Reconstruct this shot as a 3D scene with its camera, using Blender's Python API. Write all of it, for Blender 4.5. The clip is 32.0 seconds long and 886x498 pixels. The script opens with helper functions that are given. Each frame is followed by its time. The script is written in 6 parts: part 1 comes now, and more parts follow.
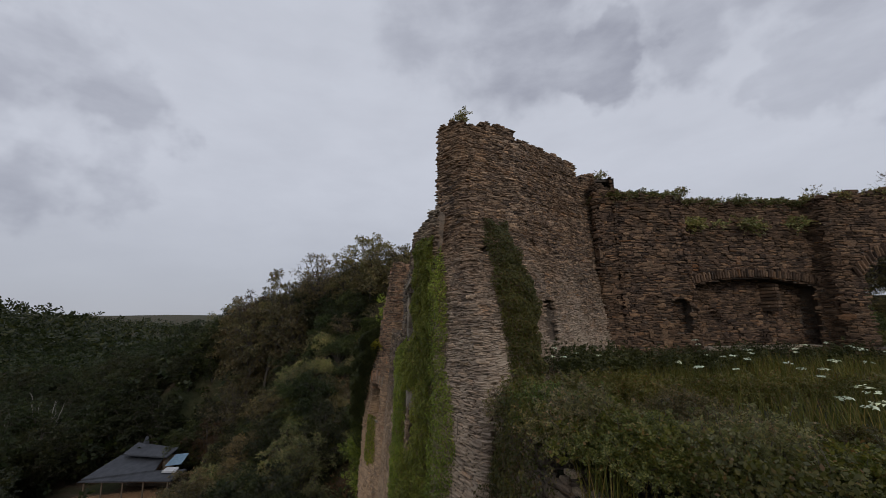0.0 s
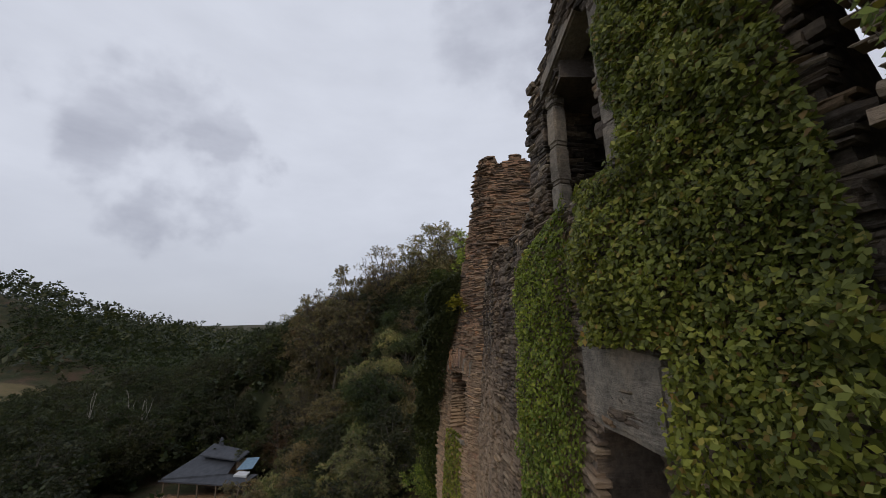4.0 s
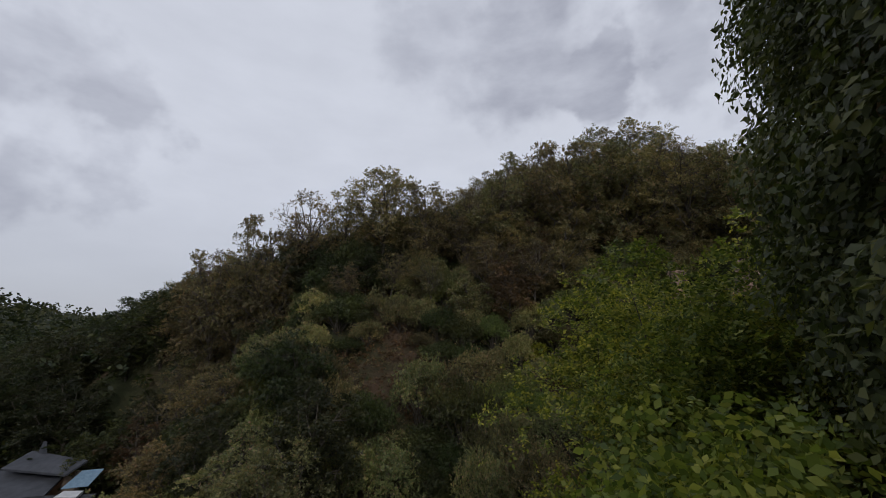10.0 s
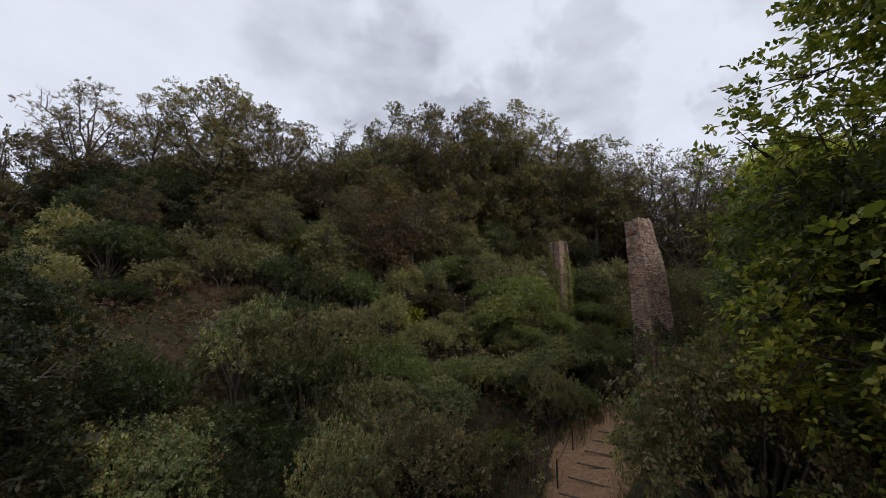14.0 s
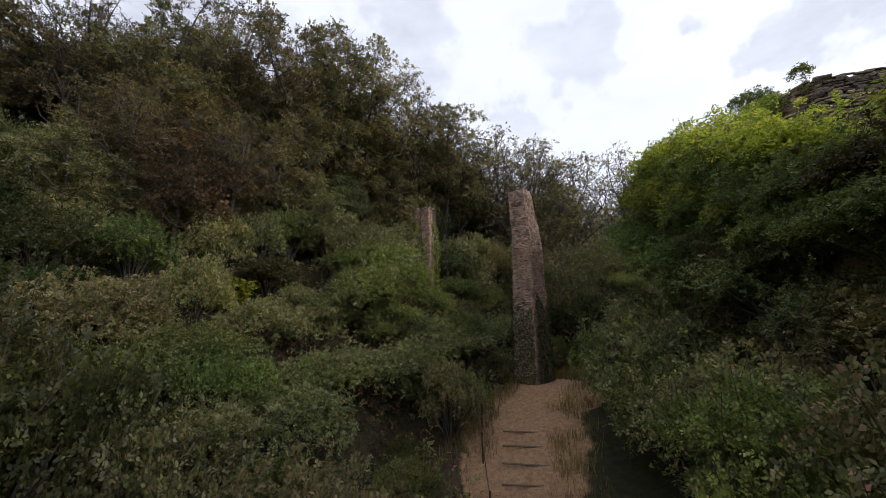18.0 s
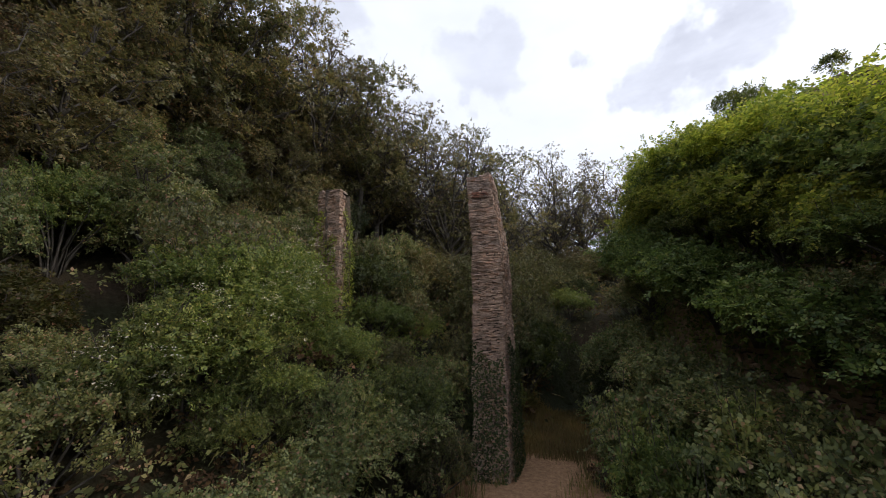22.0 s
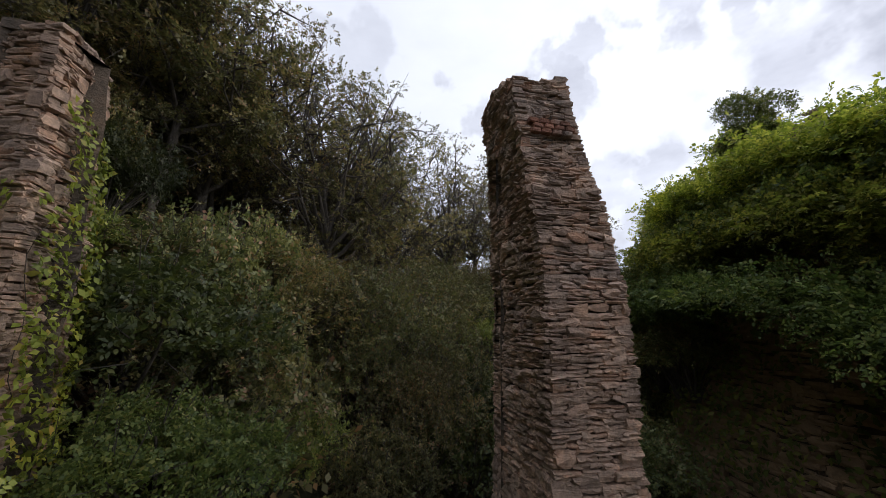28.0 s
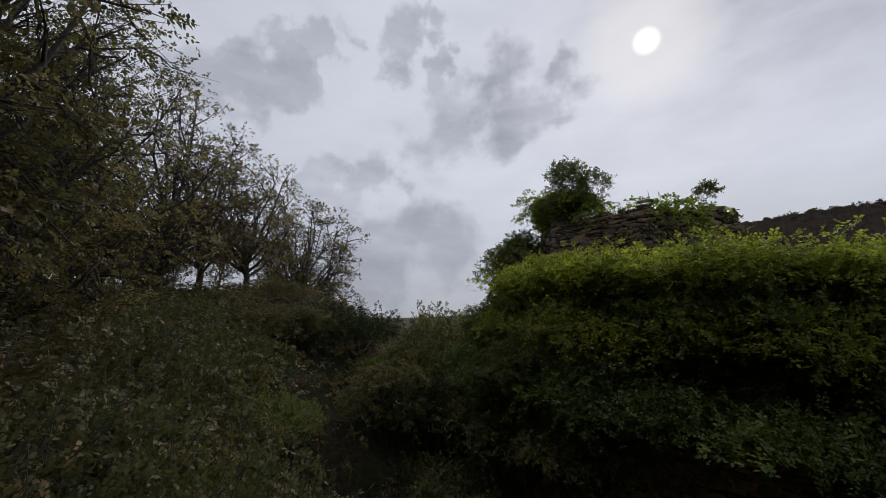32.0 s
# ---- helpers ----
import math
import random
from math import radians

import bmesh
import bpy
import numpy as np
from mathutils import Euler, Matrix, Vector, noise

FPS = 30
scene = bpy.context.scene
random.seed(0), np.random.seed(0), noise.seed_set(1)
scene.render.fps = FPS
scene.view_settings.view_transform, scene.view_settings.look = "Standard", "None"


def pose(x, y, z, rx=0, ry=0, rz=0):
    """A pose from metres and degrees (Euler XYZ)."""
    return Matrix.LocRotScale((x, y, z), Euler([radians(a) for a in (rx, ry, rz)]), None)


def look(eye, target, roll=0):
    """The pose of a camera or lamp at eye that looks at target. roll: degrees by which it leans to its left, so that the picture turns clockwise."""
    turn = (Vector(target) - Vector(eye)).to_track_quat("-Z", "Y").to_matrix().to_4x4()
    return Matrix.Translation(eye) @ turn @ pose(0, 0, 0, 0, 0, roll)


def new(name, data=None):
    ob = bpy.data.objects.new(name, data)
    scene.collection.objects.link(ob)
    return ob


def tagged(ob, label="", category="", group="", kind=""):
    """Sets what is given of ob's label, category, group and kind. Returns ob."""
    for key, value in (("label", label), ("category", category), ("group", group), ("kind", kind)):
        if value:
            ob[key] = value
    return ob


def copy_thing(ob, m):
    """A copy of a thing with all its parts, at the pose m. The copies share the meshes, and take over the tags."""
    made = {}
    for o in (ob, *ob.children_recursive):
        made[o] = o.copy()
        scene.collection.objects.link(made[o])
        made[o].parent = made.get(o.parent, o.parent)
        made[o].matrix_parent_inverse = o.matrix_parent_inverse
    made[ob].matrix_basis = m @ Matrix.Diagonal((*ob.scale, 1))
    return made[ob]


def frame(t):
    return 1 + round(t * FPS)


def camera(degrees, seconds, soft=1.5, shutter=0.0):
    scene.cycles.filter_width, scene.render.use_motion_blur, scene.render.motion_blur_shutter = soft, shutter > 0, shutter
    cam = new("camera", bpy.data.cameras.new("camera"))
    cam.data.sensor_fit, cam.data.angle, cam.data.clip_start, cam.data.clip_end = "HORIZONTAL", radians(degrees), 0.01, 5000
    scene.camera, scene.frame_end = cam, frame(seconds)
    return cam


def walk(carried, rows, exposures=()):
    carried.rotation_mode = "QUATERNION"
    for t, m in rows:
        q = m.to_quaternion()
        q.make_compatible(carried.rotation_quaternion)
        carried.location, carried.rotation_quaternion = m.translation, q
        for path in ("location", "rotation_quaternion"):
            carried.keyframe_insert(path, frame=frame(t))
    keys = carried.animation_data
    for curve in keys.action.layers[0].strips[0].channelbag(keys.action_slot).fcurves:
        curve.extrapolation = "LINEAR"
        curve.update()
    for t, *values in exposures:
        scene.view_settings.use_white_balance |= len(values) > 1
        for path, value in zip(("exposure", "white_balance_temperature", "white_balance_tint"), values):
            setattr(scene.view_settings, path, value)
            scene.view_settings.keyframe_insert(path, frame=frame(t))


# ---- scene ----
# camera: seconds, x, y, z, yaw to the left from +y, pitch up, roll
PATH = [
    (0, -0.917, 3.904, -0.894, 0.17, 10.26, -0.94),
    (0.5, -1.003, 4.840, -1.181, 1.62, 10.36, -1.34),
    (1, -1.112, 5.734, -1.458, 3.34, 10.47, -1.58),
    (1.5, -1.259, 6.600, -1.688, 4.88, 10.64, -1.65),
    (2, -1.426, 7.446, -1.851, 6.25, 10.94, -1.39),
    (2.5, -1.632, 8.269, -1.968, 7.51, 11.21, -1.26),
    (3, -1.856, 9.089, -2.083, 8.57, 11.27, -1.37),
    (3.5, -2.088, 9.861, -2.226, 9.56, 11.47, -1.39),
    (4, -2.334, 10.554, -2.388, 10.52, 11.72, -1.33),
    (4.5, -2.617, 11.154, -2.560, 11.19, 11.86, -1.69),
    (6.5, -4.153, 14.858, -3.568, 11.51, 12.30, -1.02),
    (7, -4.463, 15.680, -3.855, 10.29, 12.28, -0.80),
    (7.5, -4.760, 16.419, -4.133, 8.92, 12.21, -0.51),
    (8, -5.049, 17.060, -4.388, 7.60, 12.04, -0.31),
    (8.5, -5.359, 17.628, -4.625, 5.95, 11.82, -0.16),
    (9, -5.636, 18.294, -4.840, 3.71, 11.62, 0.17),
    (9.5, -5.869, 19.019, -5.136, 1.21, 11.57, 0.43),
    (10, -6.080, 19.826, -5.467, -1.02, 11.83, 0.61),
    (10.5, -6.284, 20.677, -5.828, -2.86, 12.07, 1.09),
    (11, -6.457, 21.560, -6.222, -4.81, 12.33, 1.40),
    (11.5, -6.572, 22.457, -6.658, -7.39, 12.66, 1.70),
    (12, -6.628, 23.350, -7.146, -10.64, 13.12, 2.04),
    (12.5, -6.602, 24.204, -7.670, -14.11, 13.71, 2.31),
    (13, -6.509, 25.021, -8.174, -17.46, 14.42, 2.28),
    (13.5, -6.384, 25.839, -8.602, -20.71, 15.10, 2.25),
    (14, -6.279, 26.681, -8.919, -24.39, 15.63, 2.14),
    (14.5, -6.255, 27.632, -9.082, -29.17, 15.98, 1.86),
    (15, -6.280, 28.511, -9.179, -34.21, 16.01, 1.69),
    (15.5, -6.317, 29.261, -9.254, -38.80, 15.93, 1.57),
    (17.5, -6.013, 31.629, -8.488, -50.92, 12.30, -0.16),
    (18, -5.701, 32.290, -8.391, -54.22, 12.16, -0.37),
    (18.5, -5.280, 32.954, -8.241, -57.74, 12.18, -0.65),
    (19, -4.750, 33.544, -8.026, -59.93, 12.12, -0.62),
    (19.5, -4.112, 34.050, -7.792, -61.86, 11.98, -0.85),
    (20, -3.428, 34.524, -7.518, -63.73, 11.93, -0.75),
    (20.5, -2.757, 35.005, -7.239, -65.54, 11.82, -0.81),
    (21, -2.077, 35.507, -6.989, -67.32, 11.75, -0.85),
    (21.5, -1.427, 36.030, -6.775, -68.65, 11.78, -0.76),
    (22, -0.791, 36.568, -6.611, -69.52, 11.71, -0.40),
    (22.5, -0.180, 37.080, -6.484, -70.31, 11.63, -0.12),
    (23, 0.418, 37.574, -6.330, -71.31, 11.41, 0.11),
    (23.5, 1.037, 38.051, -6.175, -72.57, 11.25, 0.38),
    (24, 1.672, 38.499, -6.053, -74.04, 11.04, 0.68),
    (24.5, 2.277, 38.888, -5.958, -75.65, 10.88, 0.92),
    (25, 2.892, 39.227, -5.825, -77.74, 10.78, 1.16),
    (25.5, 3.524, 39.534, -5.659, -80.21, 10.72, 1.24),
    (27.5, 5.898, 40.525, -4.924, -89.74, 11.58, 1.25),
    (28, 6.591, 40.849, -4.689, -93.02, 11.92, 1.09),
    (28.5, 7.269, 41.182, -4.430, -97.51, 12.17, 0.76),
    (29, 7.963, 41.470, -4.136, -103.56, 12.29, 0.37),
    (29.5, 8.634, 41.751, -3.879, -110.18, 12.24, 0.12),
    (30, 9.271, 42.123, -3.673, -116.55, 12.19, -0.00),
    (30.5, 9.975, 42.512, -3.407, -122.73, 11.99, -0.43),
    (31, 10.843, 42.707, -3.058, -128.64, 11.79, -0.35),
    (31.5, 11.636, 42.813, -2.638, -133.33, 11.50, -0.59),
    (32, 12.416, 42.885, -2.245, -137.04, 11.11, -0.90),
]


def heading(x, y, z, yaw, pitch, roll):
    return pose(x, y, z) @ pose(0, 0, 0, 0, 0, yaw) @ pose(0, 0, 0, 90 + pitch) @ pose(0, 0, 0, 0, 0, roll)


# seconds, stops
EXPOSURES = [(0, -0.15), (4, 0.08), (9, 0.0), (13, 0.2), (17, 0.66), (21, 0.7), (25, 0.6), (28, 0.56), (30, 0.22), (32, -0.24)]
cam = camera(99.84, 32.0, soft=0.6)
walk(cam, [(row[0], heading(*row[1:])) for row in PATH], EXPOSURES)
# ---- end of camera ----

# ---- light ----
SUN_DIR = Vector((0.15, -0.80, 0.575)).normalized()
world = bpy.data.worlds.new("overcast_sky")
scene.world = world
world.use_nodes = True
wn, wl = world.node_tree.nodes, world.node_tree.links
wn.clear()


def wnode(kind, **kw):
    n = wn.new(kind)
    for k, v in kw.items():
        n.inputs[k].default_value = v
    return n


def wmath(op, a, b=None, clamp=False):
    n = wn.new("ShaderNodeMath")
    n.operation, n.use_clamp = op, clamp
    for i, v in enumerate((a, b)):
        if v is None:
            continue
        if isinstance(v, (int, float)):
            n.inputs[i].default_value = v
        else:
            wl.new(v, n.inputs[i])
    return n.outputs[0]


def wmix(fac, a, b):
    n = wn.new("ShaderNodeMix")
    n.data_type = "RGBA"
    for sock, v in ((n.inputs[0], fac), (n.inputs[6], a), (n.inputs[7], b)):
        if isinstance(v, (int, float, tuple)):
            sock.default_value = v
        else:
            wl.new(v, sock)
    return n.outputs[2]


coord = wn.new("ShaderNodeTexCoord")
DIRV = coord.outputs["Generated"]
sky = wn.new("ShaderNodeTexSky")
sky.sky_type = "NISHITA"
sky.sun_disc = False
sky.sun_elevation = math.asin(SUN_DIR.z)
sky.sun_rotation = math.atan2(SUN_DIR.x, SUN_DIR.y)
clear = wn.new("ShaderNodeVectorMath")
clear.operation = "SCALE"
clear.inputs[3].default_value = 0.08
wl.new(sky.outputs[0], clear.inputs[0])
# warped direction for ragged cloud outlines
warp = wnode("ShaderNodeTexNoise", Scale=9.0, Detail=4.0, Roughness=0.5)
wl.new(DIRV, warp.inputs["Vector"])
wsub = wn.new("ShaderNodeVectorMath")
wsub.operation = "SUBTRACT"
wl.new(warp.outputs["Color"], wsub.inputs[0])
wsub.inputs[1].default_value = (0.5, 0.5, 0.5)
wscale = wn.new("ShaderNodeVectorMath")
wscale.operation = "SCALE"
wscale.inputs[3].default_value = 0.045
wl.new(wsub.outputs[0], wscale.inputs[0])
wadd = wn.new("ShaderNodeVectorMath")
wl.new(DIRV, wadd.inputs[0])
wl.new(wscale.outputs[0], wadd.inputs[1])
WARPED = wadd.outputs[0]


def toward(vec, socket):
    n = wn.new("ShaderNodeVectorMath")
    n.operation = "DOT_PRODUCT"
    wl.new(socket, n.inputs[0])
    n.inputs[1].default_value = Vector(vec).normalized()
    return n.outputs["Value"]


def blob(vec, inner, outer, socket):
    """1 inside the inner angle round a direction, 0 past the outer one."""
    n = wn.new("ShaderNodeMapRange")
    n.interpolation_type = "SMOOTHSTEP"
    wl.new(toward(vec, socket), n.inputs[0])
    n.inputs[1].default_value = math.cos(radians(outer))
    n.inputs[2].default_value = math.cos(radians(inner))
    return n.outputs[0]


def dirv(yaw, elev):
    return (-math.sin(radians(yaw)) * math.cos(radians(elev)), math.cos(radians(yaw)) * math.cos(radians(elev)), math.sin(radians(elev)))


# grey clouds: yaw to the left, elevation, reach, depth of grey
CLOUDS = [
    (0, 41, 6, 0.55), (-14, 39.5, 6.5, 0.85), (-20, 40, 5, 0.6), (-26.5, 34.5, 4, 0.8), (-35.5, 34, 4.5, 0.6), (-47, 35.5, 5, 0.55), (-48, 26, 3.5, 0.4), (44, 22.5, 4, 0.5), (51, 18, 4.5, 0.6), (52, 25.5, 5, 0.6),
    (-49, 43, 4, 0.45), (-76, 38, 3.5, 0.35), (-71, 33, 3, 0.35), (-99, 34.3, 3, 0.6), (-102, 35.6, 2.5, 0.5), (-109, 33, 3.5, 0.65), (-112, 36, 2.5, 0.5), (-129, 38.6, 3.2, 0.7), (-133, 39, 2.5, 0.6), (-144, 29.5, 4, 0.6),
    (-149, 31.5, 4.5, 0.85), (-155, 31, 3.5, 0.7), (-138, 28, 4.5, 0.6), (-127, 22.5, 3.5, 0.55), (-121, 19, 3, 0.4), (-134, 11, 5, 0.65), (-127, 8.6, 4.5, 0.7), (-115, 8, 4.5, 0.55), (90, 30, 14, 0.6), (130, 35, 16, 0.7), (170, 45, 14, 0.6)]
total = None
for yaw, elev, reach, depth in CLOUDS:
    b = wmath("MULTIPLY", blob(dirv(yaw, elev), 0.0, reach * 1.85, WARPED), depth)
    total = b if total is None else wmath("MAXIMUM", total, b)
wisp = wnode("ShaderNodeTexNoise", Scale=5.5, Detail=6.0, Roughness=0.55)
stretch = wn.new("ShaderNodeMapping")
stretch.inputs["Scale"].default_value = (1, 1, 2.6)
wl.new(DIRV, stretch.inputs[0])
wl.new(stretch.outputs[0], wisp.inputs["Vector"])
ragged = wn.new("ShaderNodeMapRange")
wl.new(wisp.outputs["Fac"], ragged.inputs[0])
ragged.inputs[1].default_value, ragged.inputs[2].default_value = 0.25, 0.75
ragged.inputs[3].default_value, ragged.inputs[4].default_value = 0.35, 1.1
total = wmath("MULTIPLY", total, ragged.outputs[0], True)
veil = wn.new("ShaderNodeMapRange")
wl.new(wisp.outputs["Fac"], veil.inputs[0])
veil.inputs[1].default_value, veil.inputs[2].default_value = 0.35, 0.75
veil.inputs[3].default_value, veil.inputs[4].default_value = 0.0, 0.22
# brightness of the even cloud cover: towards the sun it is lighter
glow = wmath("MULTIPLY", blob(SUN_DIR, 4, 75, DIRV), 1.0)
cover = wmix(glow, (0.64, 0.67, 0.76, 1), (0.80, 0.83, 0.935, 1))
low = wn.new("ShaderNodeMapRange")
sepz = wn.new("ShaderNodeSeparateXYZ")
wl.new(DIRV, sepz.inputs[0])
wl.new(sepz.outputs[2], low.inputs[0])
low.inputs[1].default_value, low.inputs[2].default_value = 0.0, 0.32
low.inputs[3].default_value, low.inputs[4].default_value = 1.0, 0.0
cover = wmix(wmath("MULTIPLY", low.outputs[0], 0.75), cover, (0.40, 0.42, 0.48, 1))
cover = wmix(veil.outputs[0], cover, (0.40, 0.42, 0.49, 1))
cover = wmix(total, cover, (0.31, 0.325, 0.40, 1))
disc = wmath("MULTIPLY", blob(SUN_DIR, 0.3, 1.8, DIRV), 1.0)
halo = wmath("MULTIPLY", blob(SUN_DIR, 0.5, 9, DIRV), 0.6)
cover = wmix(halo, cover, (1.0, 0.98, 0.99, 1))
cover = wmix(disc, cover, (1.5, 1.46, 1.42, 1))
final = wmix(0.95, clear.outputs[0], cover)
bg = wn.new("ShaderNodeBackground")
wl.new(final, bg.inputs[0])
bg.inputs[1].default_value = 1.0
wout = wn.new("ShaderNodeOutputWorld")
wl.new(bg.outputs[0], wout.inputs[0])

sun = new("sun", bpy.data.lights.new("sun", "SUN"))
sun.data.energy, sun.data.angle, sun.data.color = 0.9, radians(14), (1.0, 0.95, 0.88)
sun.matrix_world = look(SUN_DIR * 50, (0, 0, 0))


# ---- materials ----
def material(name, rough=0.9):
    m = bpy.data.materials.new(name)
    m.use_nodes = True
    m.node_tree.nodes["Principled BSDF"].inputs["Roughness"].default_value = rough
    m.node_tree.nodes["Principled BSDF"].inputs["Specular IOR Level"].default_value = 0.25
    return m


def ramp(nt, fac, stops):
    r = nt.nodes.new("ShaderNodeValToRGB")
    while len(r.color_ramp.elements) < len(stops):
        r.color_ramp.elements.new(0.5)
    for e, (p, c) in zip(r.color_ramp.elements, stops):
        e.position, e.color = p, (*c, 1)
    nt.links.new(fac, r.inputs[0])
    return r.outputs[0]


def tnoise(nt, scale, detail=5.0, rough=0.55, vec=None):
    n = nt.nodes.new("ShaderNodeTexNoise")
    n.inputs["Scale"].default_value, n.inputs["Detail"].default_value, n.inputs["Roughness"].default_value = scale, detail, rough
    if vec is None:
        vec = nt.nodes.new("ShaderNodeNewGeometry").outputs["Position"]
    nt.links.new(vec, n.inputs["Vector"])
    return n.outputs["Fac"]


def blend(nt, fac, a, b, how="MIX"):
    n = nt.nodes.new("ShaderNodeMix")
    n.data_type, n.blend_type = "RGBA", how
    for sock, v in ((n.inputs[0], fac), (n.inputs[6], a), (n.inputs[7], b)):
        if isinstance(v, (int, float)):
            sock.default_value = v
        elif isinstance(v, tuple):
            sock.default_value = (*v, 1)
        else:
            nt.links.new(v, sock)
    return n.outputs[2]


def calc(nt, op, a, b):
    n = nt.nodes.new("ShaderNodeMath")
    n.operation = op
    for i, v in enumerate((a, b)):
        if isinstance(v, (int, float)):
            n.inputs[i].default_value = v
        else:
            nt.links.new(v, n.inputs[i])
    return n.outputs[0]


def bump(nt, height, strength, distance):
    b = nt.nodes.new("ShaderNodeBump")
    b.inputs["Strength"].default_value, b.inputs["Distance"].default_value = strength, distance
    nt.links.new(height, b.inputs["Height"])
    nt.links.new(b.outputs[0], nt.nodes["Principled BSDF"].inputs["Normal"])


def own_random(nt):
    """A number of its own for each loose piece, of a joined mesh or of separate objects."""
    a = nt.nodes.new("ShaderNodeNewGeometry").outputs["Random Per Island"]
    b = nt.nodes.new("ShaderNodeObjectInfo").outputs["Random"]
    return calc(nt, "FRACT", calc(nt, "ADD", a, b), 0)


def stone_material(name, stops, patch, patch_amount=0.5, mortar=None, lime=(0.31, 0.25, 0.195), limed=0.5):
    m = material(name, 0.88)
    nt = m.node_tree
    base = ramp(nt, own_random(nt), stops)
    big = ramp(nt, tnoise(nt, 0.55, 4), [(0.42, (0, 0, 0)), (0.62, (1, 1, 1))])
    base = blend(nt, calc(nt, "MULTIPLY", big, patch_amount), base, patch)
    mid = ramp(nt, tnoise(nt, 3.2, 6, 0.68), [(0.32, (0.45, 0.46, 0.48)), (0.5, (1, 1, 1)), (0.66, (1.45, 1.32, 1.2))])
    base = blend(nt, 0.8, base, mid, "MULTIPLY")
    grain = tnoise(nt, 26, 6, 0.7)
    base = blend(nt, 0.75, base, ramp(nt, grain, [(0.25, (0.35, 0.35, 0.36)), (0.5, (0.9, 0.9, 0.9)), (0.8, (1.5, 1.45, 1.4))]), "MULTIPLY")
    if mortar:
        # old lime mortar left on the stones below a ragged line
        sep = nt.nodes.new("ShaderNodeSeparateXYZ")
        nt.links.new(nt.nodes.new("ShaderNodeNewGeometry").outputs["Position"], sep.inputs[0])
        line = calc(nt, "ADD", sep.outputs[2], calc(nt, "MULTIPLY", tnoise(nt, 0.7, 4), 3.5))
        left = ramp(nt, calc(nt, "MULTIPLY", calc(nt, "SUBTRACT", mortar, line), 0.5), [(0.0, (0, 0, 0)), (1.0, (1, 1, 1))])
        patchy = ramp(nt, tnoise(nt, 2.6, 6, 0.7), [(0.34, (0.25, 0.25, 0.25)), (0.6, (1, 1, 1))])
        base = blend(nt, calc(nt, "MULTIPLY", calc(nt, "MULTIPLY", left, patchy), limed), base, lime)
    lichen = ramp(nt, tnoise(nt, 9, 5, 0.65), [(0.62, (0, 0, 0)), (0.72, (1, 1, 1))])
    base = blend(nt, calc(nt, "MULTIPLY", lichen, 0.35), base, (0.33, 0.32, 0.27))
    nt.links.new(base, nt.nodes["Principled BSDF"].inputs["Base Color"])
    layers = nt.nodes.new("ShaderNodeMapping")
    layers.inputs["Scale"].default_value = (9, 9, 70)
    nt.links.new(nt.nodes.new("ShaderNodeNewGeometry").outputs["Position"], layers.inputs[0])
    relief = calc(nt, "ADD", tnoise(nt, 34, 6, 0.7), tnoise(nt, 1.0, 5, 0.65, layers.outputs[0]))
    bump(nt, relief, 0.85, 0.022)
    return m


SLATE = stone_material("slate", [(0.0, (0.065, 0.056, 0.046)), (0.3, (0.137, 0.111, 0.089)), (0.6, (0.221, 0.175, 0.130)), (0.86, (0.322, 0.263, 0.189)), (0.93, (0.404, 0.322, 0.216)), (1.0, (0.263, 0.161, 0.086))], (0.19, 0.13, 0.085), mortar=-0.9, lime=(0.43, 0.295, 0.18), limed=0.85)
SLATE_BROWN = stone_material("slate_brown", [(0.0, (0.039, 0.026, 0.019)), (0.3, (0.081, 0.053, 0.037)), (0.6, (0.131, 0.083, 0.055)), (0.86, (0.191, 0.124, 0.079)), (0.93, (0.239, 0.152, 0.091)), (1.0, (0.154, 0.076, 0.036))], (0.112, 0.068, 0.037))
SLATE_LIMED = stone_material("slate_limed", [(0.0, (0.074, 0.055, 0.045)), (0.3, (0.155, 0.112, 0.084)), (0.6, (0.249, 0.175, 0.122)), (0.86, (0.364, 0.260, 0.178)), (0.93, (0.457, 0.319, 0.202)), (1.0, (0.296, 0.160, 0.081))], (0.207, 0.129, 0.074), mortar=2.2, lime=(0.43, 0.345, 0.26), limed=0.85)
SLATE_WARM = stone_material("slate_warm", [(0.0, (0.106, 0.079, 0.060)), (0.3, (0.205, 0.145, 0.101)), (0.6, (0.349, 0.238, 0.150)), (0.86, (0.498, 0.348, 0.210)), (0.94, (0.568, 0.364, 0.197)), (1.0, (0.545, 0.242, 0.116))], (0.105, 0.078, 0.060), 0.6, mortar=-0.7, lime=(0.43, 0.295, 0.18), limed=0.85)
MORTAR_WARM = stone_material("mortar_warm", [(0.0, (0.309, 0.225, 0.156)), (1.0, (0.374, 0.266, 0.178))], (0.34, 0.19, 0.12), 0.7)
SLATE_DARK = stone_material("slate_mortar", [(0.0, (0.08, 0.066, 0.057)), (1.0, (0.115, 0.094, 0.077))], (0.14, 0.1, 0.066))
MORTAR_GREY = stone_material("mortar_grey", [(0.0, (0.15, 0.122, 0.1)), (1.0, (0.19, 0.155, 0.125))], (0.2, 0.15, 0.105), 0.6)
SLATE_PALE = stone_material("slate_pale", [(0.0, (0.256, 0.195, 0.160)), (0.4, (0.400, 0.299, 0.237)), (0.75, (0.526, 0.389, 0.308)), (1.0, (0.383, 0.223, 0.148))], (0.386, 0.255, 0.178))
SANDSTONE = stone_material("sandstone", [(0.0, (0.30, 0.25, 0.19)), (1.0, (0.38, 0.33, 0.26))], (0.22, 0.19, 0.16))
